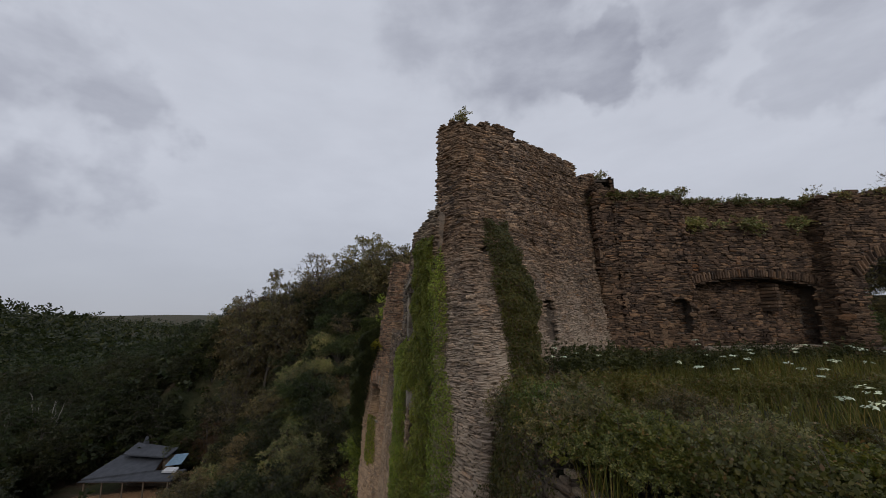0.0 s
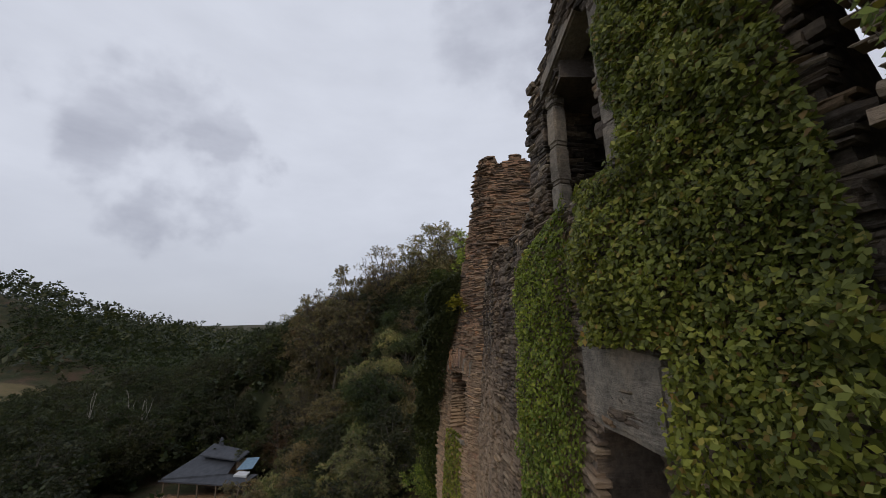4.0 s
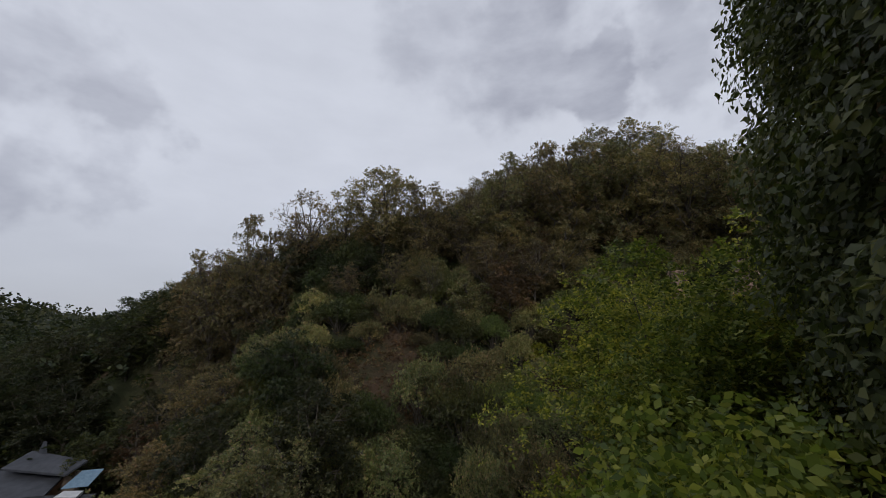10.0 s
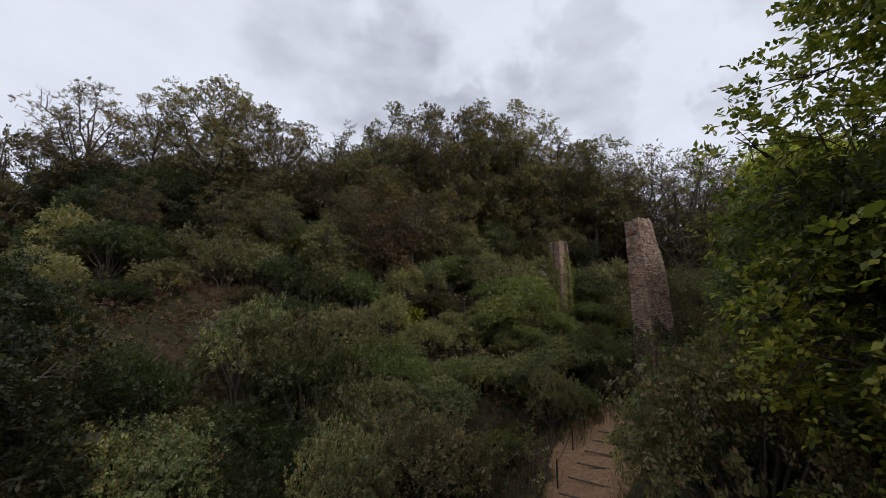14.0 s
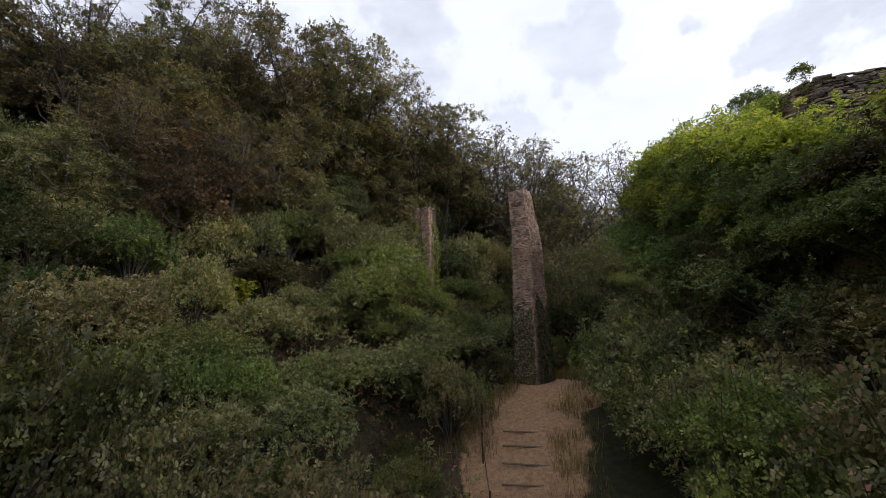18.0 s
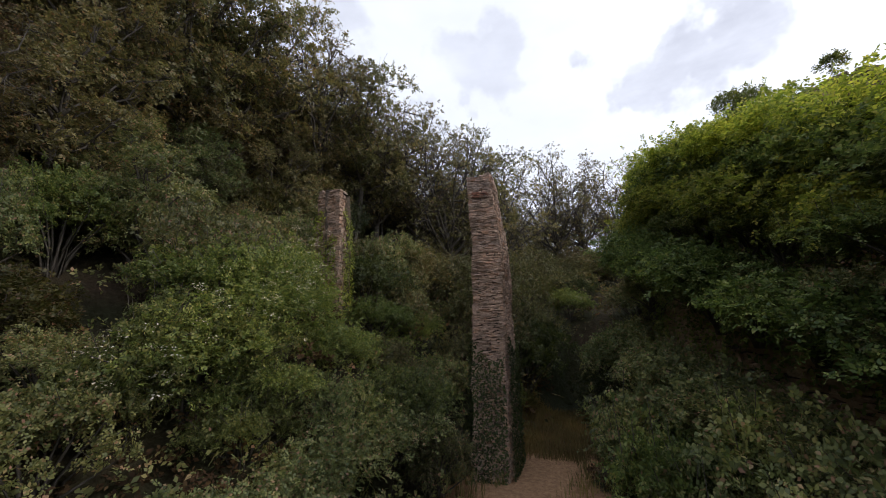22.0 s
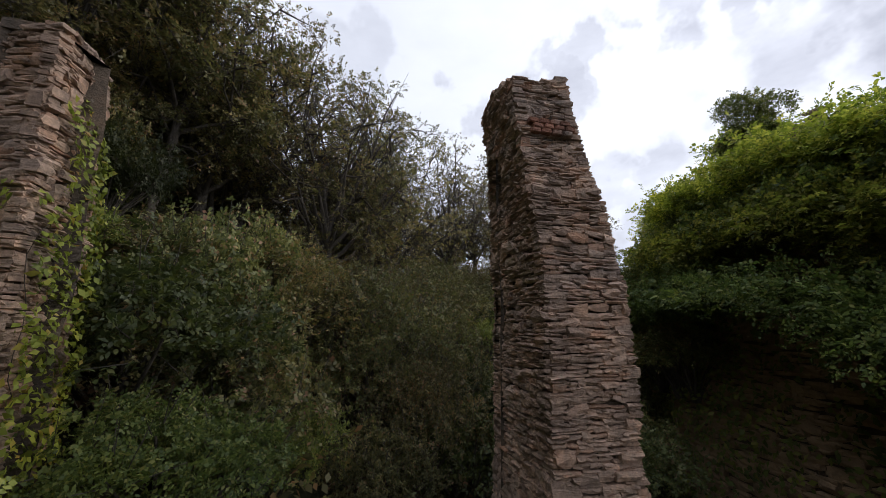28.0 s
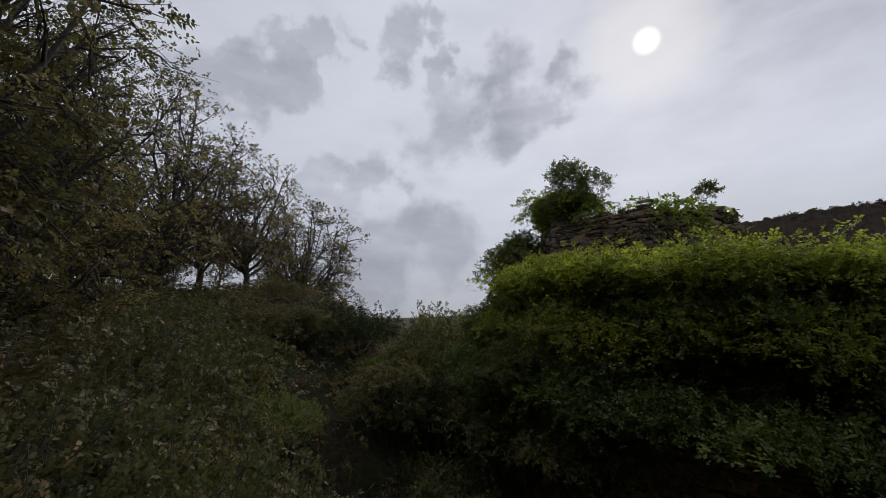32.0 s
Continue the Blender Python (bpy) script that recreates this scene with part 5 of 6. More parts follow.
CASTLE_FRONT.append(climber("ivy_curtain", "dense bright green ivy curtain hanging on the slate wall", WEST,
        lambda s, z: np.minimum(band(s, -0.2 + 0.35 * np.sin(z * 1.1), S_WIN - 1.62 + 0.08 * np.sin(z * 3) + np.where(z < -0.9, 0.75, 0)), np.clip((2.9 - z) / 0.5, -1, 1)) - 1.6 * ((s > S_WIN - 2.0) & (s < S_WIN - 0.6) & (z > -4.4) & (z < -2.5)), 66000, 0.056, IVY, 41, 0.12, 0.30, low=-9.0, high=2.9))
CASTLE_FRONT.append(climber("ivy_curtain", "ivy spreading over the tower's west side", TOWER,
        lambda s, z: np.minimum(band(s, -0.6, 0.8 + 0.2 * np.sin(z * 1.3) - 0.10 * np.maximum(z, 0)), np.clip((2.6 - z) / 0.6, -1, 1)), 30000, 0.056, IVY, 42, 0.10, 0.24, low=-9.0, high=2.9))
CASTLE_FRONT.append(climber("ivy_curtain", "light green ivy strip below the window", WEST,
        lambda s, z: np.minimum(band(s, S_WIN - 0.5, S_WIN + 1.5), np.clip((-0.75 - 0.35 * (s - S_WIN) - z) / 0.3, -1, 1)), 20000, 0.056, IVY, 43, 0.10, 0.2, low=-8.0, high=-0.4))
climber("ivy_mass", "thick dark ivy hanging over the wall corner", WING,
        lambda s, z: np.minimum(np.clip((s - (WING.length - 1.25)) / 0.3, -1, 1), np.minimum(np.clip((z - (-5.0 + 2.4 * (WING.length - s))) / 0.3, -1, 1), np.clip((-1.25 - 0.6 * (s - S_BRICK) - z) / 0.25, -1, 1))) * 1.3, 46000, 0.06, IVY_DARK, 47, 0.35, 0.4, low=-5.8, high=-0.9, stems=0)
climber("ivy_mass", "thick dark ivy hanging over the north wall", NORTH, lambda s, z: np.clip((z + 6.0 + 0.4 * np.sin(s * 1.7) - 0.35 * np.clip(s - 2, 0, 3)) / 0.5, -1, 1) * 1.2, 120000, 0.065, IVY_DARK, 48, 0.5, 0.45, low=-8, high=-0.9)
climber("ivy_patch", "small light green ivy patch under the window sill", WING,
        lambda s, z: np.minimum(band(s, S_BRICK - 0.55, S_BRICK + 0.35), np.minimum(np.clip((-4.45 - z) / 0.15, -1, 1), np.clip((z + 6.2) / 0.4, -1, 1))), 1900, 0.06, IVY, 49, 0.05, 0.04, low=-6.5, high=-4.3, stems=0)
CASTLE_FRONT.append(climber("ivy_patch", "ivy climbing the tower's face", TOWER,
        lambda s, z: np.minimum(band(s, ts[1] + 0.7 + 0.10 * (3 - z), ts[1] + 2.3 - 0.14 * z + 0.5 * np.exp(-((z - 0.6) / 1.2) ** 2), 0.4), np.clip((3.6 - z) / 0.8, -1, 1) * np.clip((z + 2.2) / 0.4, -1, 1)), 30000, 0.06, COURTLEAF, 51, 0.3, 0.5, low=-2.5, high=4))
climber("ivy_patch", "dark ivy round the pillar's foot", PILLAR, lambda s, z: np.clip((-7.2 + 0.3 * np.sin(s * 5) - z) / 0.3, -1, 1), 11000, 0.075, IVY_DARK, 53, 0.08, 0.07, high=-6.6)
climber("ivy_patch", "ivy on the small pillar", SMALL, lambda s, z: np.where((s > SMALL.s[1] + 0.5) & (s < SMALL.s[2] + 0.2), np.clip((-3.4 - z) / 0.5, -1, 1), np.clip((-2.2 - z) / 0.5, -1, 1)), 8000, 0.085, IVY, 55, 0.12, 0.15, high=-2)
CASTLE_FRONT.append(climber("ivy_patch", "ivy and brambles on the terrace wall", RETAIN, lambda s, z: np.clip((-2.0 + 1.6 * np.sin(s * 1.3) - z) / 0.6, -0.3, 1) * 0.8, 40000, 0.06, COURTLEAF, 57, 0.3, 0.35, low=-6, high=-1.5))
climber("ivy_mass", "dark ivy and creepers on the outer wall", BANK, lambda s, z: np.minimum(0.6 + 0.5 * np.sin(s * 1.4 + 0.6), np.clip((np.interp(s, [0, 3, BANK.s[2], BANK.s[3], BANK.s[4]], [-7.5, -7, -6, -4, -2.8]) - z) / 0.4, -1, 1)), 26000, 0.13, BRAMBLE, 59, 0.3, 0.35)
climber("ivy_mass", "green creepers over the ruined keep", KEEP, lambda s, z: np.clip((0.2 + 0.8 * np.sin(s * 1.1) - z) / 0.8, -0.5, 1), 9000, 0.12, SHRUB, 61, 0.25, 0.3, high=1.5)

# ---- plants on the castle ----


def bush_row(name, label, line, count, radius, per, size, mat, seed, lift=0.2, kind="stuff", category="bushes"):
    rng = np.random.RandomState(seed)
    p = np.array(line, float)
    d = np.r_[0, np.cumsum(np.linalg.norm(np.diff(p, axis=0), axis=1))]
    s = rng.uniform(0, d[-1], count)
    c = np.stack([np.interp(s, d, p[:, k]) for k in range(3)], -1) + rng.normal(0, 0.35, (count, 3)) * np.array([1, 1, 0.3]) * radius[1]
    r = rng.uniform(*radius, count)
    c[:, 2] += lift * r
    pts, nor = clumps(c, r * 0.9, per // 5, rng, 0.85, 0.35)
    v, f = sprays(pts, nor + np.array([0, 0, 0.2]), size, rng)
    return tagged(new(name, quick_mesh(name, v, f, mat)), label, category, kind=kind)


CASTLE_FRONT.append(bush_row("courtyard_bushes", "green weeds and brambles with white flowers over the courtyard edge", [(1.9, 9.6, -1.9), (2.0, 7.0, -2.1), (3.0, 5.0, -2.1), (6.0, 4.2, -2.1), (10.0, 3.4, -2.0)], 90, (0.3, 0.6), 420, 0.055, COURTLEAF, 71, 0.2))
CASTLE_FRONT.append(bush_row("courtyard_weeds", "tall green weeds across the courtyard", [(2.6, 9.0, -1.9), (6, 11, -2.3), (11, 11, -2.4), (16, 10, -2.4), (20, 12, -2.5)], 190, (0.3, 0.6), 300, 0.06, MEADOW, 72))
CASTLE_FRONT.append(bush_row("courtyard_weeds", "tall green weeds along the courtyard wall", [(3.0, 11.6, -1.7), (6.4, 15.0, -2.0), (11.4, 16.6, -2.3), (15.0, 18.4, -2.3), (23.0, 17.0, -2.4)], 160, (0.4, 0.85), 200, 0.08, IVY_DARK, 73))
CASTLE_FRONT.append(bush_row("wall_top_plants", "green shrubs growing along the wall top", [tuple(COURT.at(np.array(q), np.array(5.6), np.array(-0.3))) for q in np.linspace(3.5, COURT.length - 0.5, 14)], 90, (0.15, 0.42), 260, 0.10, SHRUB, 74))
CASTLE_FRONT.append(bush_row("wall_hanging_plants", "shrubs hanging on the courtyard wall", [tuple(COURT.at(np.array(q), np.array(4.3), np.array(0.1))) for q in (cq[1], cq[2], cq[3])], 16, (0.3, 0.6), 200, 0.10, SHRUB, 75))
CASTLE_FRONT.append(solid_clump("wall_shrub", "small leafy shrub on the tower top", (0.75, 15.1, 8.5), (0.35, 0.35, 0.35), 500, 0.09, OAK, 76))
CASTLE_FRONT.append(solid_clump("wall_shrub", "small shrub beside the tower on the wall top", (-0.35, 14.6, 3.7), (0.25, 0.25, 0.5), 400, 0.07, SHRUB, 77))
solid_clump("wall_sapling", "young tree sapling on the wall corner", (-3.35, 19.9, -0.85), (0.5, 0.5, 0.75), 1500, 0.06, FRESH, 78)
solid_clump("yellow_shrub", "yellowing shrub rooted in the wall", (-3.45, 18.75, -1.95), (0.25, 0.28, 0.22), 600, 0.07, YELLOW, 79)
CASTLE_FRONT.append(solid_clump("wall_shrub", "shrub at the tower's joint", (8.2, 18.9, 7.05), (0.3, 0.3, 0.3), 500, 0.09, SHRUB, 80))


def grass_tufts(name, label, places, z_of, tall, count, mat, seed):
    """Thin bent blades in tufts."""
    rng = np.random.RandomState(seed)
    p = np.repeat(np.array(places, float), count, 0) + rng.normal(0, 0.14, (len(places) * count, 2))
    n = len(p)
    z = z_of(p[:, 0], p[:, 1])
    h = rng.uniform(0.5, 1.2, n) * tall
    a = rng.uniform(0, 2 * np.pi, n)
    w = 0.012
    base = np.column_stack([p, z - 0.05])
    side = np.column_stack([np.cos(a), np.sin(a), 0 * a]) * w
    bend = np.column_stack([-np.sin(a), np.cos(a), 0 * a]) * (h * rng.uniform(0.1, 0.6, n))[:, None]
    up = np.column_stack([0 * h, 0 * h, h])
    v = np.stack([base - side, base + side, base + bend + up + side * 0.2, base + bend + up - side * 0.2], 1).reshape(-1, 3)
    return tagged(new(name, quick_mesh(name, v, np.arange(4 * n).reshape(-1, 4), mat)), label, "grass", kind="stuff")


tuf = np.random.RandomState(81)
CASTLE_FRONT.append(grass_tufts("courtyard_grass", "tall grass in the overgrown courtyard", np.column_stack([tuf.uniform(1.9, 24, 1300), tuf.uniform(5.2, 19, 1300)]), lambda x, y: np.full(len(x), -2.6), 0.8, 14, GRASS, 82))
grass_tufts("keep_grass", "long dry grass on the ruined keep", np.column_stack([tuf.uniform(15, 19.8, 260), tuf.uniform(24.8, 28.4, 260)]), lambda x, y: np.full(len(x), 0.9), 0.5, 14, STRAW, 83)
grass_tufts("path_grass", "dry straw grass beside the path", [(x, y) for x, y in zip(tuf.uniform(-1, 18, 1500), tuf.uniform(32, 41, 1500)) if 0.9 < float(path_offset(np.array(x), np.array(y))) < 2.2], ground_height, 0.35, 12, STRAW, 84)
bed = np.random.RandomState(181)
grass_tufts("gateway_grass", "dry straw-coloured grass in the gateway beyond the pillar", np.column_stack([bed.uniform(12.3, 18.5, 900), bed.uniform(36.9, 39.9, 900)]), ground_height, 0.32, 14, STRAW, 185)
fl = np.column_stack([tuf.uniform(2, 16, 70), tuf.uniform(4, 13, 70)])
fpts, fnor = clumps(np.column_stack([fl, np.full(70, -0.95) + tuf.uniform(-0.3, 0.1, 70)]), np.full(70, 0.09), 16, tuf, 0.3, 0.2)
CASTLE_FRONT.append(tagged(new("white_flowers", quick_mesh("white_flowers", *leaves(fpts, fnor + np.array([0, 0, 2.0]), 0.06, tuf), FLOWER)), "scattered white flower heads among the weeds", "flowers", kind="stuff"))

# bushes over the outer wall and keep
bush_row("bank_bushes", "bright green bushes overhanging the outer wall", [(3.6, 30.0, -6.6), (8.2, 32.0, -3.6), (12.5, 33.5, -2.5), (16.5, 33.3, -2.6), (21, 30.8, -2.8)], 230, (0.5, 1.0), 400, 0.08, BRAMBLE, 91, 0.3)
# sunlight on the tops and outer sides is put into the lighter leaf colour
bush_row("bank_bushes", "bush tops over the outer wall, sunlit look put into light green leaves", [(5.0, 30.4, -5.0), (8.3, 32.0, -2.9), (12.5, 33.6, -1.7), (16, 33.4, -1.5), (20, 31.6, -1.5)], 190, (0.45, 0.95), 420, 0.08, FRESH, 92, 0.4)
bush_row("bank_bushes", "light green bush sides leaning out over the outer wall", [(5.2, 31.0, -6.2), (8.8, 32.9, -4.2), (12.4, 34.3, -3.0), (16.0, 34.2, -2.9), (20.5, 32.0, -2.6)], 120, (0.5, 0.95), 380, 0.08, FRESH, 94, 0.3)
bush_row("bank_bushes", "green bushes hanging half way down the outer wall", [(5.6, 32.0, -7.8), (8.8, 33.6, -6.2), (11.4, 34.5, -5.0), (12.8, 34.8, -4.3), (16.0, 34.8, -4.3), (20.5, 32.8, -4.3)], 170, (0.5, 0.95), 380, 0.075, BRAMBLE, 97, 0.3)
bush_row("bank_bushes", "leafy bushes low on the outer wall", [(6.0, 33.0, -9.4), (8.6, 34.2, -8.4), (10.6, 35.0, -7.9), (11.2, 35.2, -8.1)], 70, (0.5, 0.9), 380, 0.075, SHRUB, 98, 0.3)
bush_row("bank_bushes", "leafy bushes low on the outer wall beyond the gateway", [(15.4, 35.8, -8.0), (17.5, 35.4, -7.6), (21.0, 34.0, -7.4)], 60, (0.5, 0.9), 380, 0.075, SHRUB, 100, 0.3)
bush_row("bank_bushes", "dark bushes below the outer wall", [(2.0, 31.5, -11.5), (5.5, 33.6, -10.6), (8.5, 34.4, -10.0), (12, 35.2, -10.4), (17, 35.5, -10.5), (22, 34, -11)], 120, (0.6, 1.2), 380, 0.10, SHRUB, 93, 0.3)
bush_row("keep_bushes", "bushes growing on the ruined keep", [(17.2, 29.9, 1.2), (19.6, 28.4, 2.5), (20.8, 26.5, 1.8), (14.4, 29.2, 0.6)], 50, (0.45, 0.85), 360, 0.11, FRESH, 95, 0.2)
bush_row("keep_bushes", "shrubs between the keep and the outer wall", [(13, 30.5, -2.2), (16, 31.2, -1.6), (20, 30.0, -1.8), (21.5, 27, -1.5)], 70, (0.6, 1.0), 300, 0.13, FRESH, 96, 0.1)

solid_clump("keep_bush", "tall leafy green bush on the corner of the keep", (18.2, 29.2, 2.4), (1.3, 1.0, 1.2), 24000, 0.07, BRAMBLE, 104, parts=14)
solid_clump("keep_bush", "small leafy bush at the edge of the keep", (14.1, 27.8, 1.0), (0.5, 0.5, 0.8), 7000, 0.07, BRAMBLE, 105, parts=7)
bush_row("keep_bushes", "creepers hanging down the keep's side", [(20.6, 29.0, 1.0), (21.4, 28.6, -0.4), (21.9, 28.6, -2.2)], 40, (0.5, 0.9), 330, 0.10, BRAMBLE, 106, 0.2)
bush_row("keep_bushes", "tall bushes beside the keep", [(20.5, 29.2, -0.6), (21.8, 27.4, 0.4), (22.0, 25.5, -0.5)], 34, (0.6, 1.1), 330, 0.13, SHRUB, 99, 0.2)

# ivy-covered rubble beside the path
bush_row("rubble_ivy", "mound of climbing ivy and clematis over rubble", [(4.0, 43.2, -7.6), (6.0, 43.6, -6.4), (7.6, 44.6, -5.2), (8.6, 45.6, -4.6), (7.6, 43.4, -7.2), (10.6, 43.4, -8.2), (12.5, 43.6, -7.4)], 140, (0.55, 1.0), 640, 0.058, BRAMBLE, 101, 0.2)
bush_row("rubble_ivy", "bushes on the slope above the path", [(1.0, 43.0, -10.0), (4.0, 41.8, -10.0), (7.5, 41.2, -9.2), (10.5, 41.8, -9.0), (13, 42.0, -8.6)], 150, (0.5, 1.05), 520, 0.062, SHRUB, 102, 0.2)
solid_clump("yellow_bush", "yellow-green bush on the slope", (1.3, 47.2, -7.6), (0.9, 0.9, 0.7), 1600, 0.13, YELLOW, 103)

# pale clematis blossoms over the ivy
cl = np.random.RandomState(121)
ct = cl.rand(130)
cpos = np.column_stack([np.interp(ct, [0, 0.3, 0.6, 1], [2.5, 5.6, 7.4, 8.8]), np.interp(ct, [0, 0.3, 0.6, 1], [42.6, 42.9, 43.6, 45.2]), np.interp(ct, [0, 0.3, 0.6, 1], [-7.2, -6.0, -5.2, -3.9])]) + cl.normal(0, 0.45, (130, 3))
cpts, cnor = clumps(cpos, np.full(130, 0.16), 18, cl, 0.6, 0.2)
tagged(new("clematis_blossoms", quick_mesh("clematis_blossoms", *leaves(cpts, cnor + np.array([0, 0, 1.0]), 0.035, cl), FLOWER)), "pale clematis blossoms scattered over the ivy mound", "flowers", kind="stuff")

# the tree at the wall's north corner
corner_tree = tree("hazel_tree", "dense light green hazel tree beside the castle wall", 8.7, 2.9, HAZEL, 111, per=34, size=0.095, trunk=0.13, limbs=26, crown_from=0.06, sub=8)
corner_tree.location = (0.7, 26.8, float(ground_height(0.7, 26.8)) - 0.3)
solid_clump("hazel_bush", "bright green bush against the ivy-clad wall", (-4.5, 21.8, -6.7), (0.8, 0.8, 2.1), 22000, 0.055, HAZEL, 114, parts=12)
solid_clump("hazel_bush", "bright green bush at the foot of the wall", (-3.0, 24.3, -6.3), (1.1, 1.0, 2.5), 30000, 0.06, HAZEL, 112, parts=18)
solid_clump("hazel_bush", "low leafy bush at the foot of the hazels", (-3.2, 24.2, -9.2), (1.2, 1.0, 1.1), 14000, 0.06, HAZEL, 116, parts=12)
solid_clump("hazel_bush", "tall bright green hazel growing up the wall", (-1.7, 25.1, -6.8), (1.2, 1.0, 2.0), 28000, 0.06, HAZEL, 115, parts=18)
solid_clump("hazel_bush", "bright green hazel bush beside the corner tree", (-2.9, 26.4, -6.6), (1.3, 1.2, 2.4), 26000, 0.06, HAZEL, 113, parts=16)

# ---- fence along the path ----
fence = thing("fence", "rusty iron posts with a wire rope beside the path", "fence")
fpos = [(2.6, 37.0), (4.4, 38.2), (5.9, 39.1), (7.3, 39.75), (8.6, 40.1)]
tops = []
for k, (x, y) in enumerate(fpos):
    z = float(ground_height(x, y))
    tilt = 0.06 * math.sin(k * 2.1)
    bar("post", (x, y, z - 0.3), (x + tilt, y + tilt, z + 0.8), 0.028, RUST, fence)
    tops.append((x + tilt, y + tilt, z + 0.72))
for a, b in zip(tops, tops[1:]):
    w = np.linspace(0, 1, 7)[:, None]
    line = np.array(a) * (1 - w) + np.array(b) * w - np.array([0, 0, 0.12]) * np.sin(w * np.pi)
    part_mesh("wire", quick_mesh("wire", *tube(line, np.full(7, 0.012), 4), RUST), fence)
signpost = thing("marker_post", "thin pale wooden post at the end of the path", "post")
bar("post", (15.5, 36.3, -11.2), (15.4, 36.3, -10.0), 0.03, PALEBARK, signpost)
# steps cut into the path, held by boards
steps = thing("path_steps", "rough timber-edged steps in the soil path", "steps")
for k in range(9):
    t = k / 8
    x, y = 0.6 + 5.6 * t, 34.7 + 2.7 * t
    z = float(ground_height(x, y))
    bar("step_board", (x - 0.45, y + 0.85, z - 0.005), (x + 0.3 + 0.12 * math.sin(k * 2.7), y - 0.7, z - 0.005), 0.026, TIMBER, steps)

# ---- woods ----
SHED = lambda x, y: math.hypot((x + 39) / 12, (y - 49) / 9) > 1
KINDS = [
    tree("oak_tree", "oak tree with a dark green crown in the hillside wood", 10.5, 3.3, OAK, 201, per=30, group="hillside trees", crown_from=0.22, limbs=16),
    tree("oak_tree", "oak tree with a dark green crown in the hillside wood", 9.0, 3.0, OAK, 202, per=30, group="hillside trees", lean=(0.8, 0.2), crown_from=0.2, limbs=16),
    tree("oak_tree", "oak tree with a thin airy crown in the hillside wood", 11.5, 3.4, OAK, 203, per=20, size=0.10, group="hillside trees", lean=(-0.5, 0.6), crown_from=0.38, limbs=16, bare=0.1, puff=(0.1, 0.2)),
    tree("oak_tree", "half-withered brownish oak in the hillside wood", 9.0, 3.0, DRYOAK, 204, per=24, group="hillside trees", crown_from=0.22, limbs=15, bare=0.08),
    tree("oak_tree", "low bushy oak with mid green leaves in the hillside wood", 7.5, 2.9, SHRUB, 205, per=32, group="hillside trees", crown_from=0.1, limbs=16),
    tree("oak_tree", "slender oak with bare lower trunk in the hillside wood", 12.0, 2.9, OAK, 206, per=20, size=0.10, group="hillside trees", crown_from=0.48, limbs=15, bare=0.08, puff=(0.12, 0.22)),
    tree("oak_tree", "open airy oak with dark twisting branches behind the pillars", 11.0, 4.0, OAK, 208, per=17, size=0.09, trunk=0.2, group="hillside trees", crown_from=0.14, limbs=22, bare=0.03, sub=10, puff=(0.08, 0.17), stem=0.5, rise=(0.22, 0.42)),
    tree("oak_tree", "wide airy oak with dark forking branches behind the pillars", 10.0, 3.8, OAK, 209, per=16, size=0.09, trunk=0.19, group="hillside trees", lean=(0.5, 0.4), crown_from=0.16, limbs=20, bare=0.04, sub=10, puff=(0.08, 0.17), stem=0.45, rise=(0.2, 0.4)),
    tree("valley_tree", "dark broadleaf tree in the valley wood", 8.5, 3.2, DARKWOOD, 207, per=26, size=0.16, group="valley trees", crown_from=0.1, limbs=16),
]
trng = np.random.RandomState(9)


TALL = (10.7, 9.2, 11.7, 9.2, 7.7, 12.2, 11.2, 10.2, 8.7)


def crest(x, y):
    """Height of the wood's upper edge over the hillside."""
    return 7.3 + 0.5 * (y - 46) + 0.15 * (x - 10) - 0.6 * max(0.0, 4 - max(x, -6.0)) - 0.9 * min(1.0, max(0.0, (x - 12) / 4))


def plant(k, x, y, scale=1.0, sink=0.3):
    if x > -25 and y > 40:
        scale = min(scale, max(0.45, (crest(x, y) - float(ground_height(x, y))) / TALL[k]))
    ob = copy_thing(KINDS[k], Matrix.Identity(4))
    ob.matrix_basis = Matrix.LocRotScale((x, y, float(ground_height(x, y)) - sink), Euler((0, 0, trng.uniform(0, 6.28))), (scale, scale, scale * trng.uniform(0.9, 1.1)))
    return ob


wood = scatter(205, (-36, 30, 49, 80), lambda x, y: y > 49 + 0.25 * max(0, -x - 5) and not (x > 14 and y < 46), 31, 1.9)
for n, (x, y) in enumerate(wood):
    k = int(trng.choice(6, p=[0.25, 0.2, 0.15, 0.14, 0.16, 0.10]))
    if x < -3 and n % 2:
        k = 8
    plant(k, x, y, trng.uniform(0.7, 1.0) * (0.8 if y < 54 else 1.0))
def plant_to(k, x, y, top):
    """A tree whose crown reaches a given height."""
    g = float(ground_height(x, y)) - 0.3
    ob = copy_thing(KINDS[k], Matrix.Identity(4))
    tall = TALL[k]
    high = (top - g) / tall
    wide = min(max(high * 0.95, 0.75), 1.3 if x < 35 else 1.9)
    ob.matrix_basis = Matrix.LocRotScale((x, y, g), Euler((0, 0, trng.uniform(0, 6.28))), (wide, wide, high))


